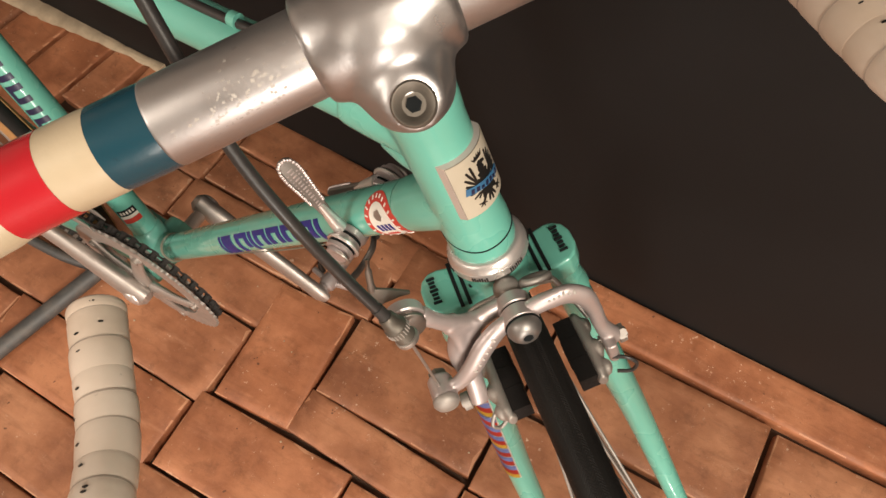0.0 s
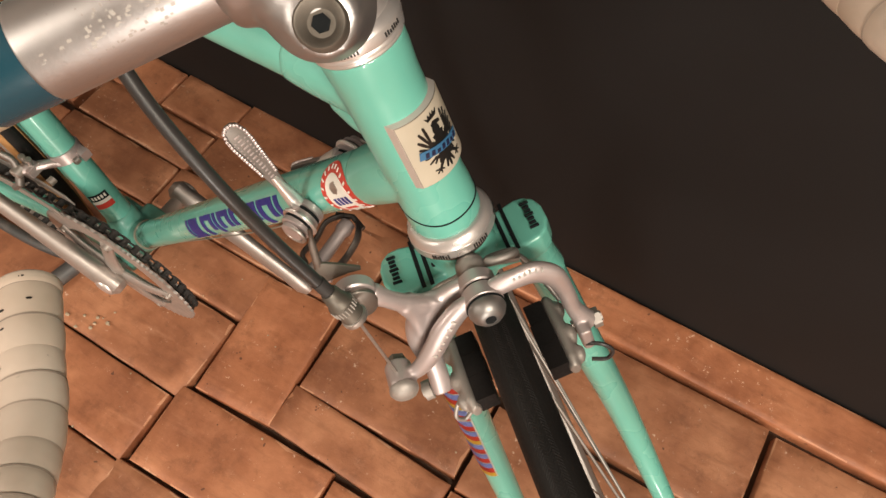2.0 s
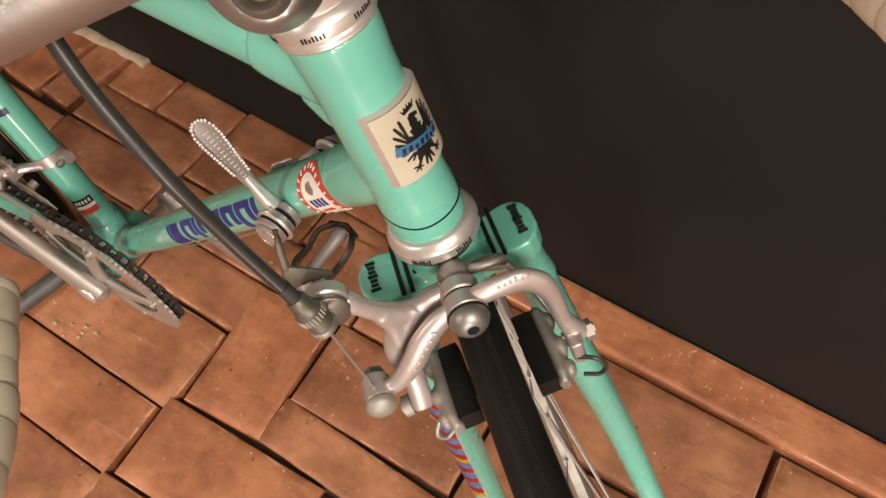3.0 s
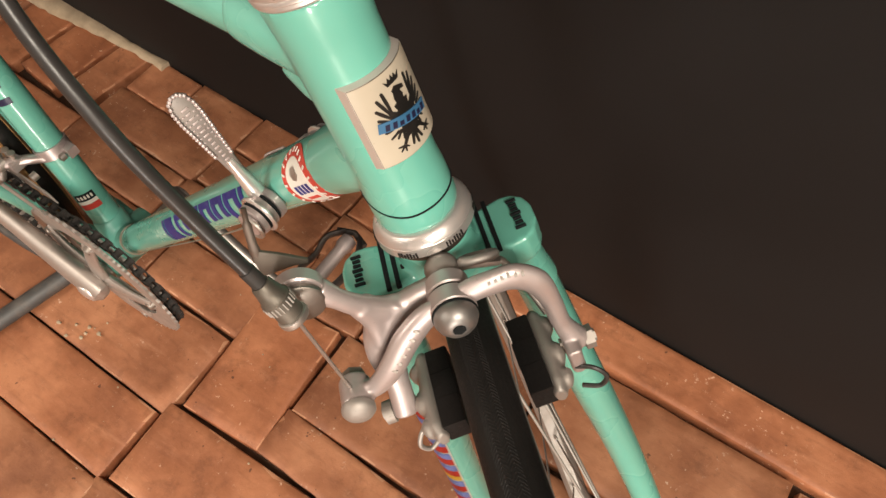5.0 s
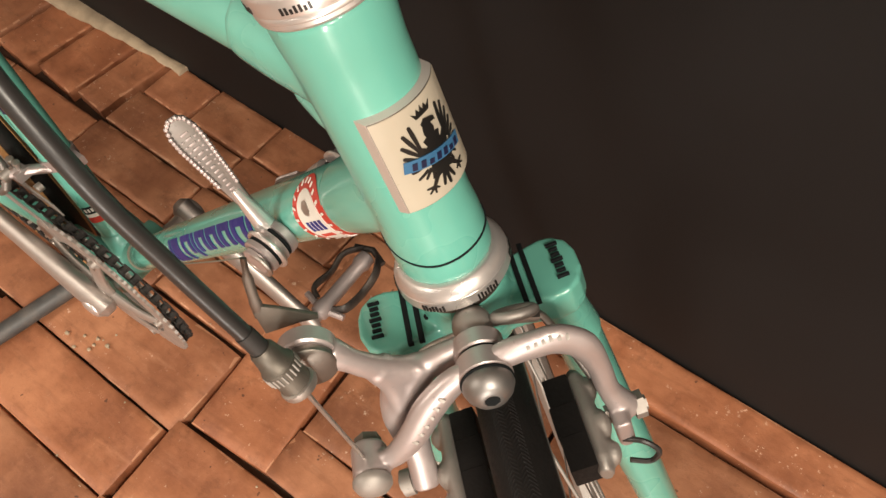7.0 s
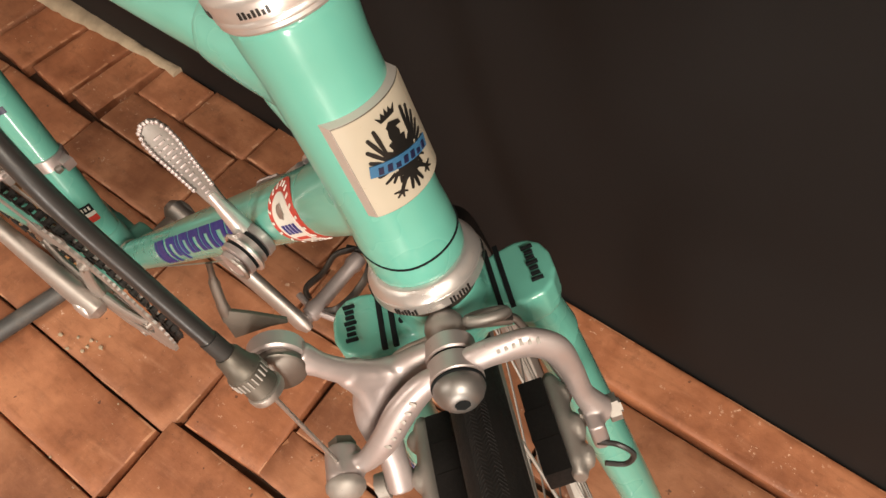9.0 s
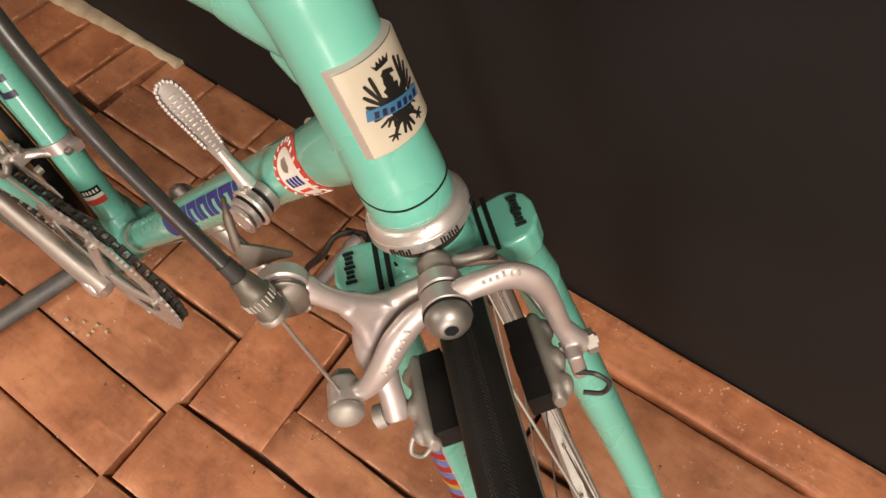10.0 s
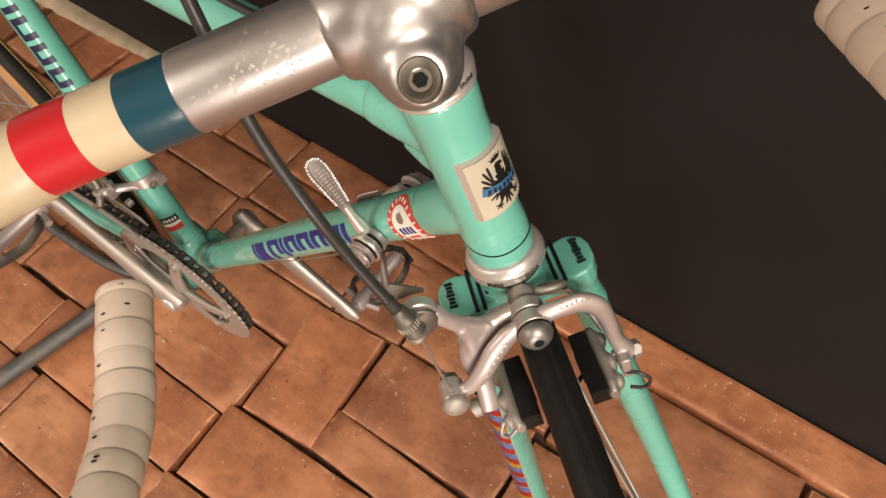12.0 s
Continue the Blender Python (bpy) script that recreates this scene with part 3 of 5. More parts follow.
def head_badge():
    h, w = 0.0187, 0.0188
    mid = 0.0598
    base = wrap(HEAD, UP, AHEAD, R_HT, -0.0006, mid)
    bm = slab([(-w, -h), (w, -h), (w, h), (-w, h)], 0.0030, lambda x, y, z: Vector((x, y, z)))
    for k in range(-9, 10):
        bmesh.ops.bisect_plane(bm, geom=bm.verts[:] + bm.edges[:] + bm.faces[:], plane_co=(k * 0.002 + 0.0003, 0, 0), plane_no=(1, 0, 0))
    for v in bm.verts:
        if v.co.z > 0.002:
            v.co.x *= 0.765
            v.co.y *= 0.94
        v.co = base(*v.co)
    badge = part("head_badge", bm, M_BADGE, bike, "curved aluminium badge with a dark emblem and blue band")
    face = wrap(HEAD, UP, AHEAD, R_HT, 0.0024, mid)
    part("badge_outline", patch([(-0.0143, -0.0175), (0.0143, -0.0175), (0.0143, 0.0175), (-0.0143, 0.0175)], wrap(HEAD, UP, AHEAD, R_HT, 0.0022, mid), 0.002, 0.0003), M_DARKSTEEL, badge)
    part("badge_field", patch([(-0.0140, -0.0172), (0.0140, -0.0172), (0.0140, 0.0172), (-0.0140, 0.0172)], face, 0.002, 0.0003), M_CREAM, badge)
    ink = wrap(HEAD, UP, AHEAD, R_HT, 0.0027, mid)

    def em(name, o, m=M_INK, pl=ink):
        part(name, patch(o, pl, 0.002, 0.0003), m, badge)

    def stroke(name, a, b, w0, w1):
        """A tapered stroke from a to b, rounded off at b."""
        a, b = Vector(a), Vector(b)
        d = (b - a).normalized()
        n = Vector((-d.y, d.x))
        em(name, [tuple(a + n * w0), tuple(a - n * w0), tuple(a.lerp(b, 0.6) - n * w1), tuple(b - d * w1 * 0.6 - n * w1 * 0.8), tuple(b), tuple(b - d * w1 * 0.6 + n * w1 * 0.8), tuple(a.lerp(b, 0.6) + n * w1)])
    em("emblem_body", [(-0.0010, 0.0082), (-0.0017, 0.0060), (-0.0013, 0.0046), (-0.0028, 0.0040), (-0.0022, 0.0018), (-0.0036, 0.0010), (-0.0030, -0.0010), (-0.0042, -0.0030), (-0.0034, -0.0048), (-0.0044, -0.0066), (-0.0026, -0.0076), (-0.0028, -0.0098), (-0.0010, -0.0092),
                       (0, -0.0108), (0.0010, -0.0092), (0.0028, -0.0098), (0.0026, -0.0076), (0.0044, -0.0066), (0.0034, -0.0048), (0.0042, -0.0030), (0.0030, -0.0010), (0.0036, 0.0010), (0.0024, 0.0018), (0.0030, 0.0040), (0.0017, 0.0046), (0.0020, 0.0062), (0.0016, 0.0082)])
    em("emblem_head", [(-0.0030, 0.0074), (-0.0014, 0.0079), (0.0014, 0.0076), (0.0018, 0.0094), (0.0004, 0.0106), (-0.0014, 0.0098), (-0.0028, 0.0090)])
    em("emblem_crown", [(-0.0024, 0.0118), (0.0024, 0.0118), (0.0034, 0.0142), (0.0020, 0.0130), (0.0014, 0.0146), (0.0006, 0.0131), (0, 0.0150), (-0.0006, 0.0131), (-0.0014, 0.0146), (-0.0020, 0.0130), (-0.0034, 0.0142)])
    for sgn in (-1, 1):
        em("emblem_wing", [(sgn * x, y) for x, y in ((0.0022, -0.0006), (0.0030, 0.0018), (0.0044, 0.0030), (0.0056, 0.0026), (0.0052, 0.0002), (0.0040, -0.0020))[::sgn]])
        for k in range(6):
            a = radians(84 - k * 17)
            reach = (0.0094, 0.0096, 0.0084, 0.0070, 0.0058, 0.0048)[k]
            root = (0.0044 + 0.0002 * k, 0.0022 - 0.0011 * k)
            stroke("emblem_feather", (sgn * root[0], root[1]), (sgn * (root[0] + reach * math.cos(a) * 0.78), root[1] + reach * math.sin(a)), 0.00038, 0.00062)
        for k in range(3):
            stroke("emblem_feather", (sgn * (0.0030 + k * 0.0008), -0.0052), (sgn * (0.0042 + k * 0.0020), -0.0094 + k * 0.0013), 0.0005, 0.0004)
        stroke("emblem_leg", (sgn * 0.0022, -0.0080), (sgn * 0.0052, -0.0122), 0.0009, 0.0006)
        for dx, dy in ((0.0024, 0.0006), (0.0020, -0.0016), (0.0002, -0.0024), (-0.0014, -0.0012)):
            stroke("emblem_claw", (sgn * 0.0050, -0.0120), (sgn * (0.0050 + dx), -0.0120 + dy), 0.0005, 0.0003)
    for x in (-0.0016, 0.0, 0.0016):
        stroke("emblem_tail", (x * 0.5, -0.0095), (x * 1.3, -0.0150 + abs(x) * 0.6), 0.0006, 0.0005)
    over = wrap(HEAD, UP, AHEAD, R_HT, 0.0031, mid)
    c, s = math.cos(radians(14)), math.sin(radians(14))

    def rot(x, y):
        return (x * c - y * s, x * s + y * c)
    em("emblem_band", [rot(-0.0100, -0.0048), rot(0.0100, -0.0048), rot(0.0100, -0.0008), rot(-0.0100, -0.0008)], M_SKY, over)
    top = wrap(HEAD, UP, AHEAD, R_HT, 0.0034, mid)
    for x0, x1, y0, y1 in bars(7, 0.0023, 0.0160):
        em("band_bar", [rot(x0 - 0.0082, y0 - 0.0042), rot(x1 - 0.0082, y0 - 0.0042), rot(x1 - 0.0082, y1 - 0.0042), rot(x0 - 0.0082, y1 - 0.0042)], M_NAVY, top)


head_badge()


# ---- stem and handlebar ----
BAR_S, BAR_F = 0.1808, 0.0612


def stem_and_bar():
    st = part("stem", None or sweep([FK(0.112, 0, 0), FK(0.150, 0, 0), FK(0.160, 0.001, 0)], [0.0111, 0.0111, 0.0125], 28,
              bm=lathe(FK(BAR_S, BAR_F, 0) - F_LEFT * 0.0225, F_LEFT, [(0, 0.0150), (0.001, 0.0168), (0.010, 0.0188), (0.0225, 0.0195), (0.035, 0.0188), (0.044, 0.0168), (0.045, 0.0150)], 40)), M_STEM, bike, "satin cast alloy stem")
    bm = bmesh.new()
    bm.from_mesh(st.data)
    sweep([FK(0.156, -0.004, 0), FK(0.163, 0.026, 0), FK(BAR_S, BAR_F, 0)], [0.0135, 0.0140, 0.0165], 28, bm=bm)
    sweep([FK(BAR_S, BAR_F + 0.001, 0), FK(BAR_S - 0.009, BAR_F + 0.010, 0), FK(BAR_S - 0.0148, BAR_F + 0.0210, 0), FK(BAR_S - 0.0106, BAR_F + 0.0288, 0)], [0.0190, 0.0180, 0.0132, 0.0086], 32, bm=bm)
    st.data = finish(bm, "stem", M_STEM)
    fuse(st, 0.0011, 26)
    bolt = FK(0.1722, 0.0928, -0.0006)
    d = (F_AHEAD * 0.75 + UP * 0.66).normalized()
    b = part("stem_bolt", lathe(bolt - d * 0.0006, d, [(-0.010, 0.0066), (-0.0004, 0.0066), (0.0004, 0.0060), (0.0002, 0.0054), (-0.0016, 0.0040), (-0.0022, 0.0034), (-0.0022, 0)], 36), M_GREY, bike, "recessed socket bolt")
    # black hex plate: the dark inside the socket is put into its colour
    part("bolt_socket", lathe(bolt - d * 0.0026, d, [(-0.0040, 0.0024), (0.0006, 0.0024), (0.0006, 0)], 6), M_GROOVE, b)
    # bar: bare sleeve at the middle, tape outwards
    part("bar_sleeve", lathe(FK(BAR_S, BAR_F, 0) - F_LEFT * 0.0715, F_LEFT, [(0, 0.0130), (0.0006, 0.0136), (0.0014, 0.0138), (0.1416, 0.0138), (0.1424, 0.0136), (0.143, 0.0130)], 48), M_SLEEVE, bike, "scuffed bare alloy centre sleeve")
    rnd = random.Random(11)
    sleeve = wrap(FK(BAR_S, BAR_F, 0), F_LEFT, UP * 0.10 + F_AHEAD * 0.99, 0.0138, -0.0001)
    for k in range(90):
        x, y = rnd.gauss(0.0035, 0.0034), -0.043 + rnd.gauss(0, 0.0095)
        w, h = rnd.uniform(0.00015, 0.0005), rnd.uniform(0.0002, 0.0007)
        part("engraved_mark", patch([(x - w, y - h), (x + w, y - h * 0.6), (x + w * 0.8, y + h), (x - w, y + h)], sleeve, 0.004, 0.00014), M_HOLDER, bike)
    for sg in (-1, 1):
        line = smooth_line([FK(BAR_S, BAR_F, sg * 0.0700), FK(BAR_S, BAR_F, sg * 0.125), FK(BAR_S - 0.001, BAR_F + 0.008, sg * 0.167), FK(BAR_S - 0.005, BAR_F + 0.038, sg * 0.193),
                            FK(BAR_S - 0.022, BAR_F + 0.072, sg * 0.199), FK(BAR_S - 0.057, BAR_F + 0.091, sg * 0.202), FK(BAR_S - 0.098, BAR_F + 0.088, sg * 0.204), FK(0.043, BAR_F + 0.066, sg * 0.205),
                            FK(0.028, 0.066, sg * 0.205), FK(0.0260, 0.030, sg * 0.205), FK(0.0320, -0.003, sg * 0.205), FK(0.0385, -0.0385, sg * 0.205)], 12)
        part("handlebar_tube", sweep(line, 0.0119, 24), M_ALLOY, bike)
        tape(line, sg)


def tape(line, sg):
    """Bar tape wound in overlapping turns: one band for each turn."""
    acc = [0.0]
    for a, b in zip(line, line[1:]):
        acc.append(acc[-1] + (b - a).length)

    def at(d):
        for i in range(len(acc) - 1):
            if acc[i + 1] >= d:
                return line[i].lerp(line[i + 1], (d - acc[i]) / max(1e-9, acc[i + 1] - acc[i]))
        return line[-1]
    total = acc[-1]
    rnd = random.Random(5 + sg)
    d, i = 0.001, 0
    root = part("bar_tape", sweep([at(0.004 + k * (total - 0.006) / 60) for k in range(61)], 0.0132, 24), M_TAPE, bike, "cream bar tape, grubby, wound in overlapping turns")
    widths = [(0.0175, M_TAPE_BLUE, 0.0136), (0.0165, M_TAPE_TOP, 0.0137), (0.0185, M_TAPE_RED, 0.0139)]
    while d < total - 0.003:
        w, m, r = widths[i] if i < 3 else (0.0165 + rnd.uniform(-0.003, 0.003), M_TAPE_TOP if d < 0.125 else M_TAPE, 0.0143)
        e = min(d + w + 0.0008, total - 0.001)
        n = 7
        pts = [at(d + (e - d) * k / (n - 1)) for k in range(n)]
        jit = rnd.uniform(-0.0004, 0.0005)
        flare = [jit + q for q in (-0.0002, 0.0001, 0.0004, 0.0005, 0.0005, 0.0006, 0.0002)] if i > 2 else [0, .0001, .0001, .0001, .0001, .0001, 0]
        name = "tape_turn" if i > 2 or m is M_TAPE_TOP else "tape_band"
        part(name, sweep(pts, [r + f for f in flare], 28), m, root, {M_TAPE_RED: "glossy red band", M_TAPE_BLUE: "dark petrol blue band"}.get(m, ""))
        if i > 2:
            part("tape_seam", sweep([pts[-1] - (pts[-1] - pts[-2]) * 0.15, pts[-1] + (pts[-1] - pts[-2]).normalized() * 0.0004], r + 0.00028 + jit, 28), M_SEAM, root)
        if i > 2 and rnd.random() < 0.85:
            # small worn holes along the turn
            for _ in range(rnd.choice((1, 1, 2))):
                k = rnd.uniform(0.3, 0.7)
                c = at(d + (e - d) * k)
                t = (pts[-1] - pts[0]).normalized()
                side = t.cross(UP).normalized()
                upw = side.cross(t).normalized()
                a = rnd.uniform(-0.8, 0.8)
                o = (upw * math.cos(a) + side * math.sin(a))
                sd = t.cross(o)
                part("tape_hole", slab(disc_outline(0.0014, 0.0006, 10), 0.0005, lambda x, y, z, c=c, o=o, t=t, sd=sd, r=r: c + o * (r + 0.0004 + z) + sd * x + t * y), M_INK, root)
        d += w
        i += 1
    t = (line[-1] - line[-2]).normalized()
    part("end_plug", lathe(line[-1] - t * 0.0035, t, [(0, 0.0126), (0.0030, 0.0142), (0.0042, 0.0136), (0.0048, 0.0110), (0.0050, 0)], 28), M_PLUG, root, "brown bar end plug")


stem_and_bar()


# ---- fork ----
def CK(s, f, l):
    """Places on the crown, whose two shoulders stand at slightly different heights."""
    return FK(s - 0.11 * l if l < 0 else s + 0.03 * l, f, l)


def fork():
    # crown: two broad flat shoulders joined over the wheel
    bm = bmesh.new()
    for sg in (-1, 1):
        o = [(0.012, -0.010), (0.032, -0.0140), (0.0375, -0.0130), (0.0420, -0.0090), (0.0440, -0.003), (0.0440, 0.006), (0.0415, 0.0125), (0.037, 0.0160), (0.030, 0.0170), (0.012, 0.012)]
        o = [(sg * x, y) for x, y in o]
        slab(o, 0.014, lambda x, y, z: CK(-0.0362 + z, y, x), 0.0012, bm)
        sweep([CK(-0.034, 0, sg * 0.0300), CK(-0.052, 0.0, sg * 0.0335), CK(-0.066, 0.0, sg * 0.0362)], [0.0098, 0.0100, 0.0100], 24, start=F_AHEAD, bm=bm, flat=[1.2, 1.28, 1.3])
    lathe(HEAD, UP, [(-0.040, 0.0155), (-0.030, 0.0185), (-0.011, 0.0172), (-0.010, 0.015)], 36, bm=bm)
    block(lambda x, y, z: CK(z, y, x), -0.030, 0.030, -0.011, 0.013, -0.038, -0.0238, 0.001, bm)
    crown = fuse(part("fork_crown", bm, M_PAINT, bike, "mint green flat-topped fork crown"), 0.0009, 4)
    for sg in (-1, 1):
        for x in (0.0205, 0.0248):
            part("crown_stripe", block(lambda a, b, z: CK(z, b, a), sg * x - 0.0010, sg * x + 0.0010, -0.0145, 0.0170, -0.0230, -0.0211, 0.0002), M_GROOVE, crown)
        for k in range(7):
            y0 = -0.0085 + k * 0.0028
            t = 0.0034 if k % 3 else 0.0046
            part("crown_print_bar", block(lambda a, b, z: CK(z, b, a), sg * 0.0365 - t / 2, sg * 0.0365 + t / 2, y0, y0 + 0.0012, -0.0226, -0.0210, 0.0001), M_GROOVE, crown)
    part("crown_vent", lathe(CK(-0.0222, 0.006, -0.0165), UP, [(0, 0.0016), (0.0012, 0.0016), (0.0012, 0)], 12), M_GROOVE, crown)
    for sg in (-1, 1):
        line = blade_line(sg)
        n = len(line)
        bl = part("fork_blade", sweep(line, resample([0.0102, 0.0108, 0.0100, 0.0086, 0.0064], n), 28, start=F_AHEAD, flat=resample([1.28, 1.26, 1.15, 1.02, 1.0], n)), M_PAINT, bike)
        part("dropout", slab([(-0.014, -0.006), (0.014, -0.006), (0.018, 0.012), (-0.010, 0.014)], 0.005, lambda x, y, z, sg=sg: FK(-0.3665 + y, 0.066 + x, sg * 0.0540 + z - 0.0025), 0.001), M_STEEL, bl)
    # striped sticker down the drive-side blade
    cols = [M_YELLOW, M_RED, M_LILAC, M_RED, M_LILAC, M_RED, M_LILAC]
    back = part("blade_sticker", strip(-0.243, -0.110, 0.0004, 0.0152), M_WHITE, bike, "striped sticker in blue, red and yellow")
    s0 = -0.2420
    for k in range(19):
        tall = 0.0052 if k % 7 == 0 else 0.0064
        part("sticker_stripe", strip(s0, s0 + tall, 0.0008, 0.0132), cols[k % 7], back)
        s0 += tall + (0.0014 if k % 7 in (2, 4, 6) else 0.0001)


def blade_line(sg):
    return smooth_line([FK(-0.058, 0.0, sg * 0.0342), FK(-0.16, 0.001, sg * 0.0425), FK(-0.25, 0.006, sg * 0.0500), FK(-0.32, 0.030, sg * 0.0535), FK(-0.3610, 0.066, sg * 0.0545)], 8)


def strip(s0, s1, proud, width):
    """A strip on the outer front of the drive-side fork blade."""
    bm = bmesh.new()
    line = blade_line(-1)
    m = len(line)
    rad, flt = resample([0.0102, 0.0108, 0.0100, 0.0086, 0.0064], m), resample([1.28, 1.26, 1.15, 1.02, 1.0], m)
    rows = []
    n = max(2, int((s1 - s0) / 0.01) + 1)
    for i in range(n):
        s = s0 + (s1 - s0) * i / (n - 1)
        ss = [(p - HEAD).dot(UP) for p in line]
        k = max(q for q in range(m - 1) if ss[q] >= s)
        t = (ss[k] - s) / (ss[k] - ss[k + 1])
        c = line[k].lerp(line[k + 1], t)
        r, fl = rad[k] + (rad[k + 1] - rad[k]) * t, flt[k] + (flt[k + 1] - flt[k]) * t
        row = []
        for j in range(6):
            a = radians(45) + (j / 5 - 0.5) * width / r
            row.append(bm.verts.new(c + F_AHEAD * (fl * r + proud) * math.sin(a) - F_LEFT * (r + proud) * math.cos(a)))
        rows.append(row)
    for a, b in zip(rows, rows[1:]):
        for j in range(5):
            bm.faces.new((a[j], a[j + 1], b[j + 1], b[j]))
    bmesh.ops.solidify(bm, geom=bm.faces[:], thickness=0.0003)
    return bm


fork()


# ---- wheels ----
def wheel(name, centre, axle, fore, tan_wall, spokes=32):
    axle = axle.normalized()
    up = fore.cross(axle).normalized()
    w = part(name, lathe(centre - axle * 0.036, axle, [(0, 0.010), (0.004, 0.020), (0.008, 0.020), (0.010, 0.009), (0.062, 0.009), (0.064, 0.020), (0.068, 0.020), (0.072, 0.010)], 32), M_POLISH, bike, "racing wheel with a narrow tyre")

    def ring(profile, nm, m, seg=120, lab=""):
        return part(nm, lathe(centre, axle, profile, seg, closed=True), m, w, lab)
    tyre = [(0.0108 * math.sin(a), 0.3245 + 0.0112 * math.cos(a)) for a in [2 * math.pi * k / 20 for k in range(20)]]
    ring(tyre, "tyre", M_RUBBER, 160, "thin black ribbed tyre")
    if tan_wall:
        for sg in (-1, 1):
            wall = [(sg * (0.0113 * math.sin(a)), 0.3245 + 0.0115 * math.cos(a)) for a in (0.75, 1.1, 1.4, 1.7, 2.0, 2.3)]
            wall += [(p[0] * 0.9, p[1]) for p in wall[::-1]]
            ring(wall, "sidewall", M_TAN, 120)
    else:
        # fine herringbone ridges round the tread
        bm = bmesh.new()
        n = 1300
        for k in range(n):
            a = 2 * math.pi * k / n
            for lanes in ((-0.0044, -0.0022, 0.0), (0.0, 0.0022, 0.0044)):
                rows = []
                for q, x in enumerate(lanes):
                    t = a + (0.0075 if q == 1 else 0.0)
                    r = 0.3245 + math.sqrt(0.0112 ** 2 - x * x * 1.05)
                    d0, d1 = fore * math.cos(t) + up * math.sin(t), fore * math.cos(t + 0.0016) + up * math.sin(t + 0.0016)
                    rows.append((bm.verts.new(centre + axle * x + d0 * (r - 0.0002)), bm.verts.new(centre + axle * x + d1 * (r + 0.00013))))
                for (p0, p1), (q0, q1) in zip(rows, rows[1:]):
                    bm.faces.new((p0, q0, q1, p1))
        tagged(part("tread", bm, M_RUBBER, w), kind="stuff")
    ring([(-0.0100, 0.3140), (-0.0105, 0.3120), (-0.0098, 0.3035), (-0.0050, 0.2985), (0.0050, 0.2985), (0.0098, 0.3035), (0.0105, 0.3120), (0.0100, 0.3140), (0.0085, 0.3150), (-0.0085, 0.3150)], "rim", M_HOLDER, 140, "polished alloy rim")
    for k in range(spokes):
        a = 2 * math.pi * k / spokes
        sg = 1 if k % 2 else -1
        b = a + (0.42 if (k // 2) % 2 else -0.42)
        p = centre + axle * (sg * 0.030) + (fore * math.cos(b) + up * math.sin(b)) * 0.018
        q = centre + (fore * math.cos(a) + up * math.sin(a)) * 0.300
        sp = part("spoke", sweep([p, q], 0.0009, 6), M_HOLDER, w)
        part("nipple", sweep([q, q + (p - q).normalized() * 0.012], 0.0019, 8), M_STEEL, sp)
    return w


wheel("front_wheel", FK(-0.3665, 0.066, 0.0), F_LEFT, F_AHEAD, False)
wheel("rear_wheel", REAR, LEFT, V(1, 0, 0), True)


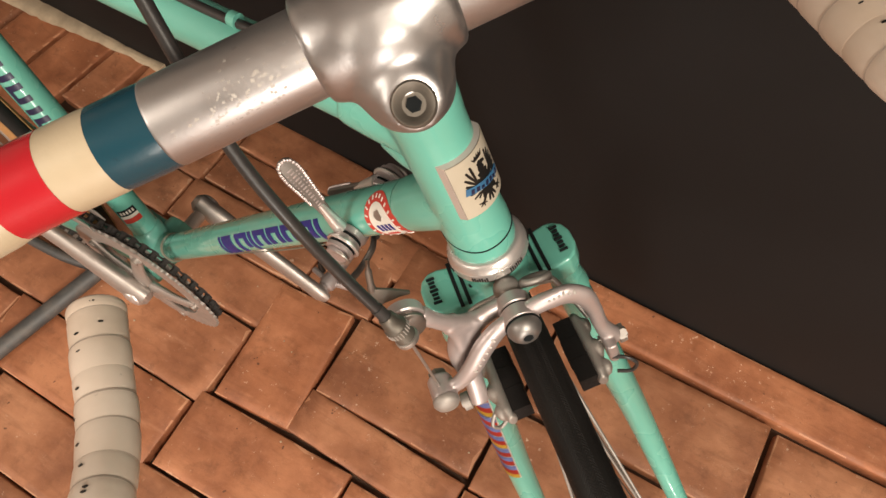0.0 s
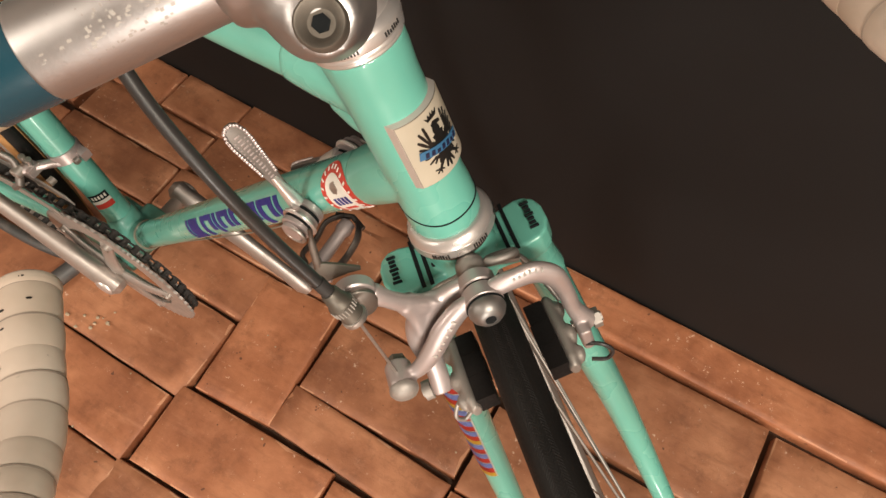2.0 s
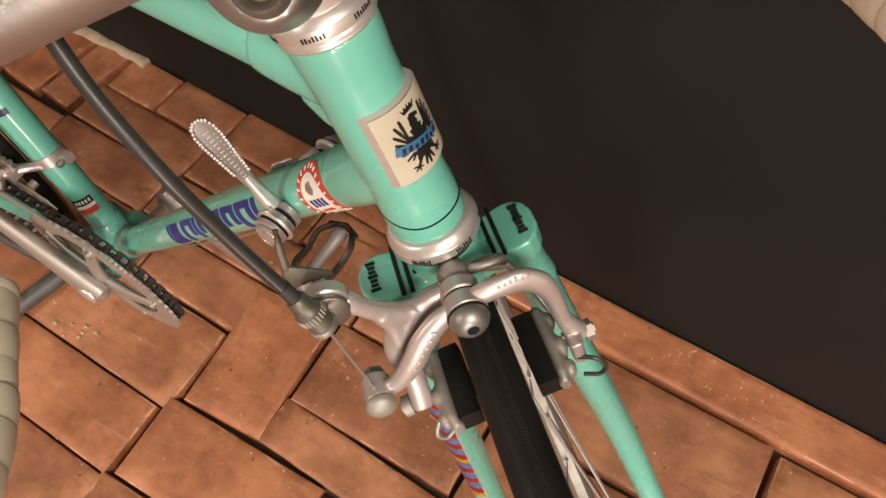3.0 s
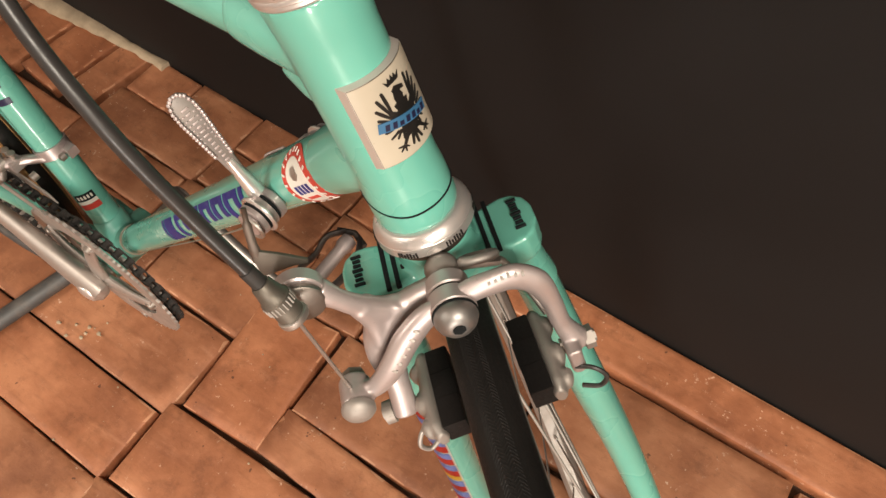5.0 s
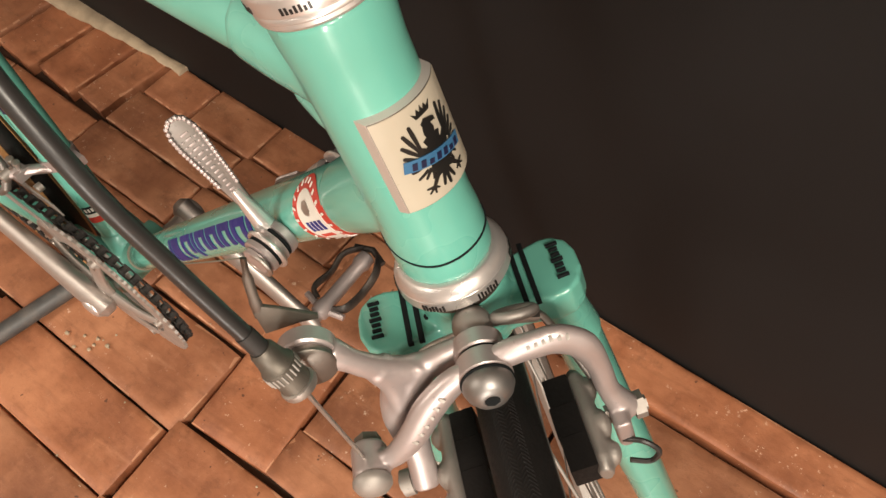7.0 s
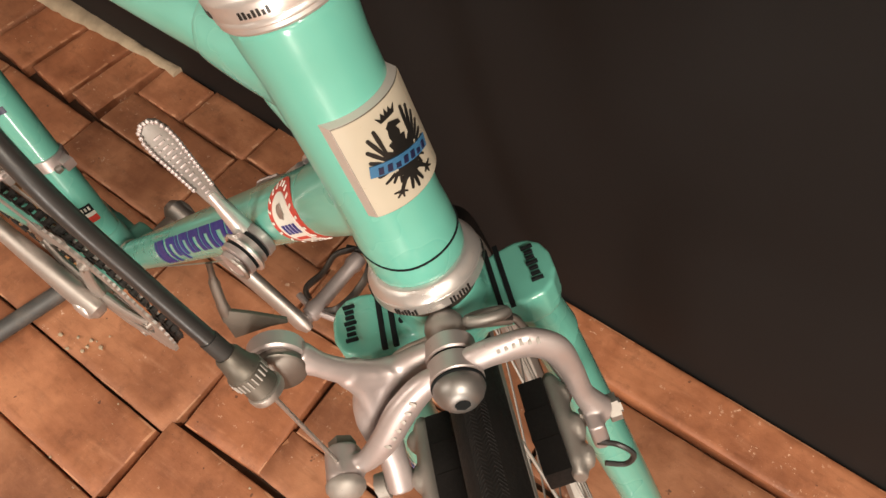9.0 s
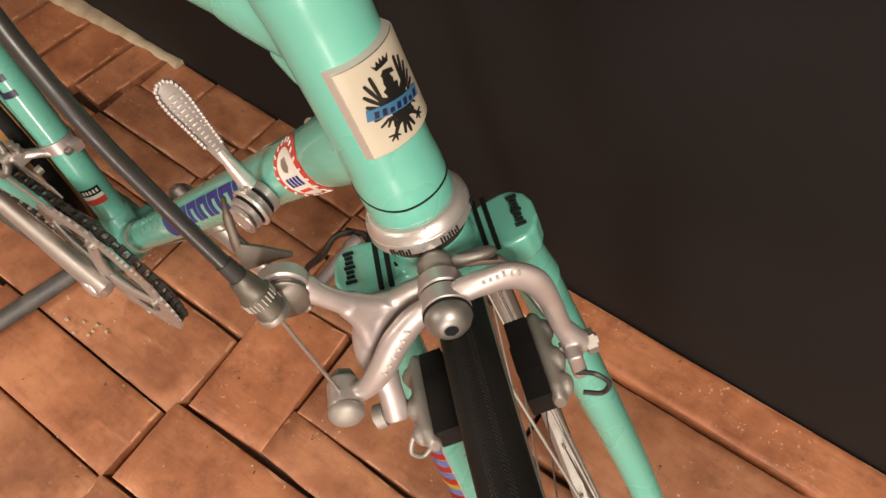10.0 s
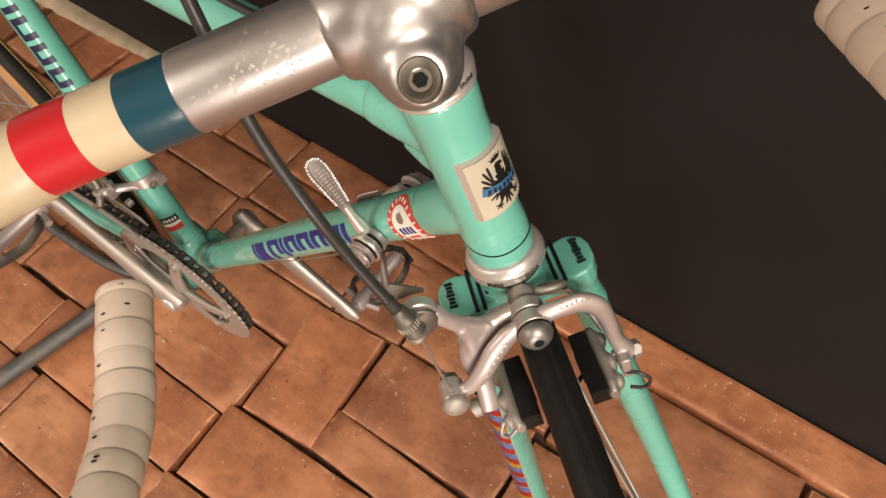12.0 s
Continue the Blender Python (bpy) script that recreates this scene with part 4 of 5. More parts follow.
# ---- front brake ----
def brake():
    s0 = -0.0115
    ball = [(0.0245 - 0.0073 * math.cos(math.pi * k / 10), 0.0073 * math.sin(math.pi * k / 10)) for k in range(1, 9)]
    root = part("front_brake", lathe(FK(s0, 0.0, 0), F_AHEAD, [(0.0, 0.0042), (0.0150, 0.0042)] + ball + [(0.0325, 0.0045), (0.050, 0.0045)], 32), M_HOLDER, bike, "side-pull alloy brake caliper gripping the wheel rim")
    # the first black ring paints in the shade of the gap between the hubs
    for f0, f1, r, m in ((0.0322, 0.0394, 0.0090, M_ALLOY), (0.0394, 0.0406, 0.0084, M_GROOVE), (0.0406, 0.0486, 0.0093, M_ALLOY), (0.0486, 0.0499, 0.0092, M_GROOVE)):
        e = min(0.0006, (f1 - f0) * 0.3)
        part("pivot_washer", lathe(FK(s0, 0, 0), F_AHEAD, [(f0, r - e), (f0 + e, r), (f1 - e, r), (f1, r - e)], 40), m, root)
    part("pivot_nut", lathe(FK(s0, 0.0499, 0), F_AHEAD, [(0, 0.0087), (0.0014, 0.0089), (0.0040, 0.0078), (0.0062, 0.0058), (0.0072, 0.0036), (0.0072, 0.0026), (0.0050, 0.0024), (0.0050, 0)], 40), M_NUT, root, "domed socket nut")
    part("socket", lathe(FK(s0, 0.0499, 0), F_AHEAD, [(0.0060, 0.0027), (0.00735, 0.0027), (0.00735, 0)], 6), M_GROOVE, root)

    # arm that reaches over to the wall side
    line = smooth_line([FK(s0, 0.0437, -0.002), FK(-0.0080, 0.0437, 0.0090), FK(-0.0078, 0.044, 0.0184), FK(-0.0092, 0.044, 0.0262), FK(-0.0160, 0.0445, 0.0332), FK(-0.0290, 0.045, 0.0362), FK(-0.0440, 0.046, 0.0372), FK(-0.0590, 0.047, 0.0415)], 6)
    n = len(line)
    bm = sweep(line, resample([0.0050, 0.0054, 0.0058, 0.0062, 0.0058, 0.0044, 0.0042, 0.0062], n), 20, start=F_AHEAD, flat=resample([0.85, 0.75, 0.66, 0.62, 0.66, 0.8, 0.8], n))
    line = smooth_line([FK(s0, 0.0440, 0.002), FK(-0.0110, 0.0445, -0.0095), FK(-0.0180, 0.0462, -0.0215), FK(-0.0285, 0.048, -0.0322), FK(-0.0375, 0.0475, -0.0425), FK(-0.0395, 0.0465, -0.0510)], 6)
    sweep(line, resample([0.0048, 0.0054, 0.0061, 0.0058, 0.0050, 0.0046], len(line)), 20, start=F_AHEAD, bm=bm, flat=0.72)
    lathe(FK(-0.0395, 0.0390, -0.0527), F_AHEAD, [(0, 0.0062), (0.001, 0.0069), (0.013, 0.0069), (0.014, 0.0062)], 28, bm=bm)
    block(lambda x, y, z: FK(-0.0600 + y, 0.0500 + x, 0.0345 + z), -0.0060, 0.0070, -0.0070, 0.0080, 0.0, 0.0062, 0.0015, bm)
    arm = fuse(part("brake_arm", bm, M_ALLOY, root), 0.0008, 8)
    part("pinch_bolt", lathe(FK(-0.0395, 0.0525, -0.0527), F_AHEAD, [(0, 0.0060), (0.0005, 0.0072), (0.0022, 0.0072), (0.0040, 0.0060), (0.0052, 0.0034), (0.0056, 0)], 28), M_HOLDER, arm, "domed cable pinch bolt")
    part("pinch_nut", lathe(FK(-0.0395, 0.0350, -0.0527), F_AHEAD, [(0, 0.0045), (0.0005, 0.0052), (0.0042, 0.0052)], 6), M_GREY, arm)
    # raised marks on the arms, as plain bars
    for k in range(6):
        p = FK(-0.0150 - k * 0.0029, 0.0455 + k * 0.0005, -0.0165 - k * 0.0030) + (UP * 0.52 + F_AHEAD * 0.85) * 0.0050
        part("relief_bar", block(lambda x, y, z, p=p: p + (F_LEFT * 0.74 + UP * 0.57 - F_AHEAD * 0.35) * x + (UP * 0.60 - F_LEFT * 0.67 - F_AHEAD * 0.4) * y + (UP * 0.52 + F_AHEAD * 0.85) * z, -0.0006, 0.0006, -0.0012, 0.0012, -0.001, 0.0001, 0.0001), M_HOLDER, arm)
        p = FK(-0.0079 - max(0, k - 3) * 0.0010, 0.0440, 0.0165 + k * 0.0026) + (UP * 0.8 + F_AHEAD * 0.6) * 0.0050
        part("relief_bar", block(lambda x, y, z, p=p: p + F_LEFT * x + (UP * 0.6 + F_AHEAD * -0.8) * y + (UP * 0.8 + F_AHEAD * 0.6) * z, -0.0006, 0.0006, -0.0011, 0.0011, -0.001, 0.0000, 0.0001), M_HOLDER, arm)
    # arm that carries the cable stop
    line = smooth_line([FK(s0, 0.033, 0.002), FK(-0.0110, 0.033, -0.0100), FK(-0.0120, 0.034, -0.0230), FK(0.0005, 0.038, -0.0325), FK(0.0110, 0.040, -0.0382), FK(0.0185, 0.0395, -0.0430)], 6)
    bm = sweep(line, resample([0.0050, 0.0052, 0.0064, 0.0048, 0.0044, 0.0058], len(line)), 20, start=F_AHEAD, flat=0.82)
    line = smooth_line([FK(-0.010, 0.034, -0.019), FK(-0.0180, 0.035, -0.0295), FK(-0.0310, 0.037, -0.0350), FK(-0.0460, 0.044, -0.0360), FK(-0.0600, 0.050, -0.0385)], 6)
    sweep(line, resample([0.0066, 0.0086, 0.0080, 0.0054, 0.0056], len(line)), 20, start=F_AHEAD, bm=bm, flat=0.72)
    sweep(smooth_line([FK(0.001, 0.038, -0.0325), FK(-0.010, 0.0365, -0.0310), FK(-0.024, 0.037, -0.0325)], 5), [0.0058] * 11, 16, bm=bm, flat=0.8)
    arm2 = fuse(part("brake_arm", bm, M_ALLOY, root), 0.0008, 18)
    # cable stop, adjuster and quick release
    d = (CABLE[1] - CABLE[0]).normalized()
    c = CABLE[0] + d * 0.003
    ad = part("barrel_adjuster", lathe(c - d * 0.0145, d, [(0, 0.0044), (0.0006, 0.0055), (0.0046, 0.0057), (0.0054, 0.0050), (0.0090, 0.0043), (0.0115, 0.0040), (0.0125, 0.0034)], 30), M_GREY, arm2, "knurled steel cable adjuster")
    for k in range(22):
        a = 2 * math.pi * k / 22
        x = d.orthogonal().normalized()
        y = d.cross(x)
        o = x * math.cos(a) + y * math.sin(a)
        part("knurl", sweep([c - d * 0.0139 + o * 0.0055, c - d * 0.0106 + o * 0.0056], 0.0004, 5), M_HOLDER, ad)
    eye = FK(0.0195, 0.0390, -0.0490)
    part("stop_eye", lathe(eye, F_AHEAD, [(-0.0045, 0.0082), (-0.0040, 0.0094), (0.0015, 0.0096), (0.0022, 0.0088)], 40), M_ALLOY, arm2)
    part("stop_disc", lathe(eye - UP * 0.0012, F_AHEAD, [(0.0020, 0.0086), (0.0024, 0.0089), (0.0046, 0.0089), (0.0052, 0.0080)], 36), M_DARKSTEEL, arm2, "dark swivelling cable stop")
    part("stop_barrel", lathe(c - d * 0.0200, d, [(0, 0.0046), (0.0005, 0.0052), (0.0062, 0.0050)], 24), M_GREY, arm2)
    part("stop_nut", lathe(c - d * 0.0225, d, [(0, 0.0046), (0.0005, 0.0056), (0.0012, 0.0059), (0.0030, 0.0059), (0.0035, 0.0052)], 32), M_STEEL, arm2)
    part("release_lever", sweep(smooth_line([FK(0.0330, 0.0295, -0.0580), FK(0.0400, 0.0300, -0.0562), FK(0.0480, 0.0300, -0.0540), FK(0.0580, 0.0300, -0.0505)], 4), [0.0020] * 5 + [0.0017] * 5 + [0.0010] * 3, 12, start=F_AHEAD, flat=0.45), M_DARKSTEEL, arm2, "dark quick-release lever")
    part("release_plate", slab([(-0.0590, 0.0360), (-0.0560, 0.0385), (-0.0500, 0.0335), (-0.0420, 0.0258), (-0.0425, 0.0242), (-0.0480, 0.0255), (-0.0600, 0.0260)], 0.0016, lambda x, y, z: FK(y, 0.0290 + z, x), 0.0004), M_GREY, arm2)
    part("brake_wire", sweep([c - d * 0.021, FK(-0.0310, 0.0470, -0.0527), FK(-0.0385, 0.0470, -0.0527)], 0.0008, 8), M_STEEL, root, "bare steel brake wire")
    # pads in their holders
    for sg in (-1, 1):
        def at(x, y, z, sg=sg):
            return FK(-0.0600 + y - abs(x) * 0.05, 0.046 + x, sg * z + 0.0003)
        bm = bmesh.new()
        for x0, x1, z0 in ((-0.0200, -0.0068, 0.0143), (-0.0070, 0.0062, 0.0137), (0.0060, 0.0200, 0.0141)):
            slab([(x0, -0.0062), (x1 - 0.0005, -0.0062), (x1, 0.0058), (x0 + 0.0004, 0.0058)], 0.0242 - z0, lambda x, y, z: at(x, y, z0 + z), 0.0005, bm)
        part("brake_pad", bm, M_PAD, root, "worn black rubber block")
        hb = sweep([at(-0.0215, 0, 0.0262), at(-0.018, 0, 0.0266), at(0.0, 0, 0.0270), at(0.017, 0, 0.0266), at(0.0220, 0, 0.0258)], [0.0048, 0.0066, 0.0070, 0.0066, 0.0044], 20, start=F_LEFT, flat=0.58)
        for x, w in ((-0.013, 0.0052), (0.0035, 0.0066), (0.015, 0.0050)):
            sweep([at(x, 0, 0.0268), at(x, 0.0005, 0.0316), at(x, 0.0, 0.0330)], [w, w * 0.9, w * 0.55], 16, bm=hb)
        hold = fuse(part("pad_holder", hb, M_HOLDER, root, "cast alloy pad holder"), 0.0008, 5)
        part("pad_bolt", lathe(FK(-0.0585, 0.047, sg * 0.0330 + 0.0003), F_LEFT * sg, [(0, 0.0035), (0.0100, 0.0035), (0.0104, 0.0052), (0.0145, 0.0052), (0.0138, 0.0030), (0.0155, 0.0028), (0.0157, 0)], 6 if sg > 0 else 12), M_HOLDER, hold)
        reach = 1.0 if sg > 0 else 0.80
        ring = [FK(a, b, sg * w * reach) for a, b, w in ((-0.0625, 0.0560, 0.0360), (-0.0625, 0.0595, 0.0425), (-0.0680, 0.0620, 0.0466), (-0.0740, 0.0615, 0.0430), (-0.0715, 0.0600, 0.0360))]
        part("wheel_guide", sweep(smooth_line(ring, 6), 0.0011, 8), M_HOUSING if sg > 0 else M_HOLDER, hold, "bent wire loop")
    # return spring
    for sg in (-1, 1):
        part("return_spring", sweep(smooth_line([FK(-0.0135, 0.024, sg * 0.003), FK(-0.0160, 0.023, sg * 0.0090), FK(-0.0185, 0.0215, sg * 0.0170), FK(-0.0215, 0.022, sg * 0.0235), FK(-0.0265, 0.027, sg * 0.0265), FK(-0.0330, 0.034, sg * 0.0300), FK(-0.0420, 0.040, sg * 0.0330)], 6), 0.0016, 10), M_STEEL, root)
    loop = [FK(-0.0105 + 0.0022 * math.sin(2 * math.pi * k / 20) - 0.0012 * math.cos(2 * math.pi * k / 20), 0.0265 + 0.0030 * math.sin(2 * math.pi * k / 20), 0.0155 + 0.0068 * math.cos(2 * math.pi * k / 20)) for k in range(20)]
    part("spring_eye", sweep(loop, 0.0021, 10, closed=True), M_HOLDER, root, "worn steel spring eye")
    part("spring_plate", slab([(-0.006, 0.0), (0.006, 0.0), (0.0235, -0.008), (0.0225, -0.0105), (0.006, -0.004), (-0.006, -0.004)], 0.003, lambda x, y, z: FK(-0.0100 + y, 0.0230 + z, x), 0.0006), M_STEEL, root)


CABLE = [FK(0.0415, 0.0515, -0.0532), FK(0.075, 0.0475, -0.0592), FK(0.110, 0.0455, -0.0630), FK(0.145, 0.0355, -0.0672), FK(0.185, 0.0225, -0.0662), FK(0.230, 0.0097, -0.0633), FK(0.290, -0.0080, -0.0600)]
brake()
part("brake_housing", sweep(smooth_line(CABLE, 10), 0.0027, 18), M_HOUSING, bike, "thick black brake cable housing")
part("housing_ferrule", sweep([CABLE[0] - (CABLE[1] - CABLE[0]).normalized() * 0.003, CABLE[0] + (CABLE[1] - CABLE[0]).normalized() * 0.008], 0.0030, 18), M_CHAIN, bike)


# ---- gear levers ----
def gear_lever(sg):
    """A down-tube gear lever with a beaded edge, on its band."""
    c = DT0 + DT * 0.100
    out = V(0, sg, 0)
    upn = out.cross(DT).normalized()
    if upn.z < 0:
        upn = -upn
    boss = c + out * 0.0150
    root = part("gear_lever", lathe(boss, out, [(0, 0.0080), (0.0008, 0.0088), (0.0040, 0.0090), (0.0045, 0.0070), (0.0062, 0.0070), (0.0066, 0.0090), (0.0105, 0.0090), (0.0110, 0.0074), (0.0126, 0.0074), (0.0130, 0.0088), (0.0152, 0.0086), (0.0158, 0.0060), (0.0162, 0.0068), (0.0184, 0.0064), (0.0190, 0.0036), (0.0192, 0)], 32), M_ALLOY, bike, "polished alloy gear lever with beaded edges")
    # black discs put the shade of the slots between the washers into colour
    for a in (0.0047, 0.0112):
        part("washer_gap", lathe(boss, out, [(a, 0.0060), (a, 0.0085), (a + 0.0013, 0.0085), (a + 0.0013, 0.0060)], 28), M_GROOVE, root)
    clamp = [boss + out * 0.0105 + DT * (0.0100 * math.cos(2 * math.pi * k / 20)) + upn * (0.0096 * math.sin(2 * math.pi * k / 20)) for k in range(20)]
    part("clamp_ring", sweep(clamp, 0.0012, 8, closed=True), M_POLISH, root)
    tip = V(-0.2605, -0.0245, 0.6985) if sg < 0 else c + out * 0.0185 + upn * 0.004 + DT * 0.066
    base = c + out * 0.0185 + upn * 0.006
    along = (tip - base).normalized()
    face = V(0.50, sg * 0.42, 0.75)
    face = (face - along * face.dot(along)).normalized()
    cross = along.cross(face)
    size = (tip - base).length / 0.0665

    def at(x, y, z):
        return base + along * (y * size) + cross * (x * 0.84) + face * (z - 0.001)
    half = [(0.0038, 0.004), (0.0036, 0.018), (0.0045, 0.030), (0.0058, 0.044), (0.0068, 0.054), (0.0066, 0.060), (0.0050, 0.0645), (0.0020, 0.0665)]
    o = half + [(-x, y) for x, y in half[::-1]]
    part("lever_blade", slab(o, 0.0026, at, 0.0008), M_LEVER, root)
    part("lever_shank", sweep([boss + out * 0.007, base, base + along * 0.012, base + along * 0.026], [0.0052, 0.0050, 0.0038, 0.0024], 14), M_POLISH, root)
    wing = [boss + out * 0.0178 + DT * (0.0075 * math.cos(2 * math.pi * k / 16)) + upn * (0.0060 * math.sin(2 * math.pi * k / 16) - 0.002) for k in range(16)]
    part("wing_ring", sweep(wing, 0.0011, 8, closed=True), M_STEEL, root)
    path = [Vector((x, y)) for x, y in o if y > 0.02]
    n = 0
    for a, b in zip(path, path[1:]):
        k = max(1, round((b - a).length / 0.0021))
        for i in range(k):
            p = a.lerp(b, i / k)
            ball = bmesh.new()
            bmesh.ops.create_icosphere(ball, subdivisions=1, radius=0.00115)
            for v in ball.verts:
                v.co = at(p.x * 0.92, p.y, 0.0031) + v.co
            part("bead", ball, M_ALLOY, root)
            n += 1
    for k in range(14):
        y0, h = 0.0245 + k * 0.0026, (0.0009, 0.0013, 0.0011)[k % 3] + k * 0.00005
        part("relief_bar", slab([(-h, y0), (h, y0 + 0.0003), (h, y0 + 0.0013), (-h, y0 + 0.0010)], 0.0004, lambda x, y, z: at(x, y, 0.0026 + z), 0.0001), M_ALLOY, root)
        if k > 5 and k < 13:
            for e in (-1, 1):
                part("relief_bar", slab([(e * 0.0033 - 0.0006, y0), (e * 0.0033 + 0.0006, y0), (e * 0.0033 + 0.0006, y0 + 0.0008), (e * 0.0033 - 0.0006, y0 + 0.0008)], 0.0003, lambda x, y, z: at(x, y, 0.0026 + z), 0.0001), M_ALLOY, root)
    part("gear_wire", sweep(smooth_line([boss + out * 0.004 - upn * 0.007, c + DT * 0.05 - upn * 0.013 + out * 0.010, c + DT * 0.18 - upn * 0.0175 + out * 0.006, BB - DT * 0.03 - upn * 0.016]), 0.0006, 6), M_STEEL, root)


gear_lever(-1)
gear_lever(1)


# ---- crankset ----
def crankset():
    ang = radians(148)
    fwd, up = V(1, 0, 0), V(0, 0, 1)
    c = SPINDLE + V(0, -0.043, 0)
    root = part("crankset", lathe(SPINDLE + V(0, 0.050, 0), -LEFT, [(0, 0.008), (0.01, 0.008), (0.088, 0.008), (0.09, 0.012), (0.104, 0.016), (0.112, 0.016), (0.114, 0.011), (0.117, 0.0105), (0.117, 0.0)], 28), M_CRANK, bike, "worn alloy crankset with two chainrings")

    def ring(y, r_out, r_in, nm, m, teeth):
        bm = bmesh.new()
        n = teeth * 4
        front, back = [], []
        for k in range(n):
            a = 2 * math.pi * k / n
            r = r_out + (0.0026 if k % 4 in (1, 2) else 0.0)
            d = fwd * math.cos(a) + up * math.sin(a)
            for lst, dy in ((front, -0.0014), (back, 0.0014)):
                lst.append((bm.verts.new(c + d * r + V(0, y + dy, 0)), bm.verts.new(c + d * r_in + V(0, y + dy, 0))))
        for k in range(n):
            j = (k + 1) % n
            bm.faces.new((front[k][0], front[j][0], front[j][1], front[k][1]))
            bm.faces.new((back[k][1], back[j][1], back[j][0], back[k][0]))
            bm.faces.new((front[k][0], back[k][0], back[j][0], front[j][0]))
            bm.faces.new((front[k][1], front[j][1], back[j][1], back[k][1]))
        return part(nm, bm, m, root)
    ring(0.0, 0.0895, 0.064, "chainring", M_CRANK, 52)
    ring(0.0085, 0.0790, 0.058, "chainring", M_CRANK, 42)
    for k in range(5):
        a = ang + 2 * math.pi * k / 5 + 0.0
        d = fwd * math.cos(a) + up * math.sin(a)
        part("spider_arm", sweep([c + d * 0.010 + V(0, -0.006, 0), c + d * 0.045 + V(0, -0.005, 0), c + d * 0.071 + V(0, -0.002, 0)], [0.013, 0.009, 0.0075], 14, start=LEFT, flat=0.45), M_CRANK, root)
        part("ring_bolt", lathe(c + d * 0.068 + V(0, -0.0065, 0), LEFT, [(0, 0.003), (0, 0.0048), (0.014, 0.0048)], 14), M_STEEL, root)
    for sg, a, y in ((-1, ang, -0.062), (1, ang + math.pi, 0.060)):
        d = fwd * math.cos(a) + up * math.sin(a)
        o = SPINDLE + V(0, y, 0)
        arm = part("crank_arm", sweep([o - d * 0.016, o - d * 0.010, o + d * 0.02, o + d * 0.09, o + d * 0.150, o + d * 0.170, o + d * 0.180], [0.011, 0.0185, 0.0190, 0.0150, 0.0140, 0.0160, 0.010], 20, start=LEFT, flat=[0.5, 0.6, 0.6, 0.58, 0.58, 0.55, 0.5]), M_CRANK, root)
        part("crank_bolt", lathe(o + V(0, sg * 0.0060, 0), V(0, sg, 0), [(0, 0.0125), (0.003, 0.0125), (0.0055, 0.0105), (0.0070, 0.006), (0.0074, 0)], 24), M_POLISH, arm)
        p = o + d * 0.170
        pedal(p, sg, root)
    # front derailleur on the seat tube
    q = BB + ST * 0.128
    fd = part("front_derailleur", lathe(q - ST * 0.006, ST, [(0, R_DT), (0.0004, R_DT + 0.0018), (0.0116, R_DT + 0.0018), (0.012, R_DT)], 32), M_ALLOY, bike, "alloy front derailleur clamped to the seat tube")
    part("clamp_lug", block(lambda x, y, z: q + V(x, y, z), 0.010, 0.022, 0.002, 0.012, -0.006, 0.006, 0.002), M_ALLOY, fd)
    part("clamp_bolt", lathe(q + V(0.017, 0.000, 0), V(0, -1, 0), [(0, 0.0040), (0.005, 0.0040), (0.006, 0.002), (0.006, 0)], 14), M_STEEL, fd)
    joint = q + V(-0.018, -0.041, 0.006)
    part("link", sweep(smooth_line([q + V(0.004, -0.012, 0), q + V(-0.006, -0.026, 0.005), joint], 4), 0.0052, 14, flat=0.8), M_ALLOY, fd)
    part("link", sweep(smooth_line([joint, joint + V(-0.006, 0.004, 0.010), joint + V(-0.014, 0.002, 0.018)], 4), 0.0036, 12), M_LEVER, fd)
    part("link", sweep([joint, joint + V(0.004, -0.008, -0.008), joint + V(-0.004, -0.012, -0.016)], [0.0042, 0.0040, 0.0034], 12), M_LEVER, fd)
    part("link_pin", lathe(joint + V(0, 0.004, 0), V(0, -1, 0), [(0, 0.0062), (0.009, 0.0062), (0.010, 0.0050), (0.010, 0)], 18), M_STEEL, fd)
    for y in (-0.036, -0.052):
        bm = slab([(0.040, -0.020), (0.034, -0.008), (-0.02, -0.002), (-0.060, -0.010), (-0.066, -0.024), (-0.02, -0.018)], 0.0014, lambda x, z, t, y=y: q + V(x - 0.01, y + t, z - 0.006), 0.0004)
        part("cage_plate", bm, M_HOLDER, fd)
    part("derailleur_body", block(lambda x, y, z: joint + V(0.004 + x, 0.010 + y, -0.004 + z * 1.0 + x * 0.3), -0.010, 0.010, -0.008, 0.006, -0.006, 0.006, 0.0025), M_ALLOY, fd)
    part("limit_screw", lathe(joint + V(0.008, 0.010, 0.002), V(0.1, 0.1, 1), [(0, 0.0022), (0.008, 0.0022), (0.0085, 0.0034), (0.0105, 0.0034), (0.011, 0)], 12), M_STEEL, fd)
    part("limit_screw", lathe(joint + V(-0.002, 0.010, 0.000), V(0.1, 0.1, 1), [(0, 0.0022), (0.008, 0.0022), (0.0085, 0.0034), (0.0105, 0.0034), (0.011, 0)], 12), M_STEEL, fd)
    part("cage_bolt", lathe(q + V(0.016, -0.030, 0.004), -LEFT, [(0, 0.004), (0.006, 0.004), (0.0065, 0)], 12), M_STEEL, fd)


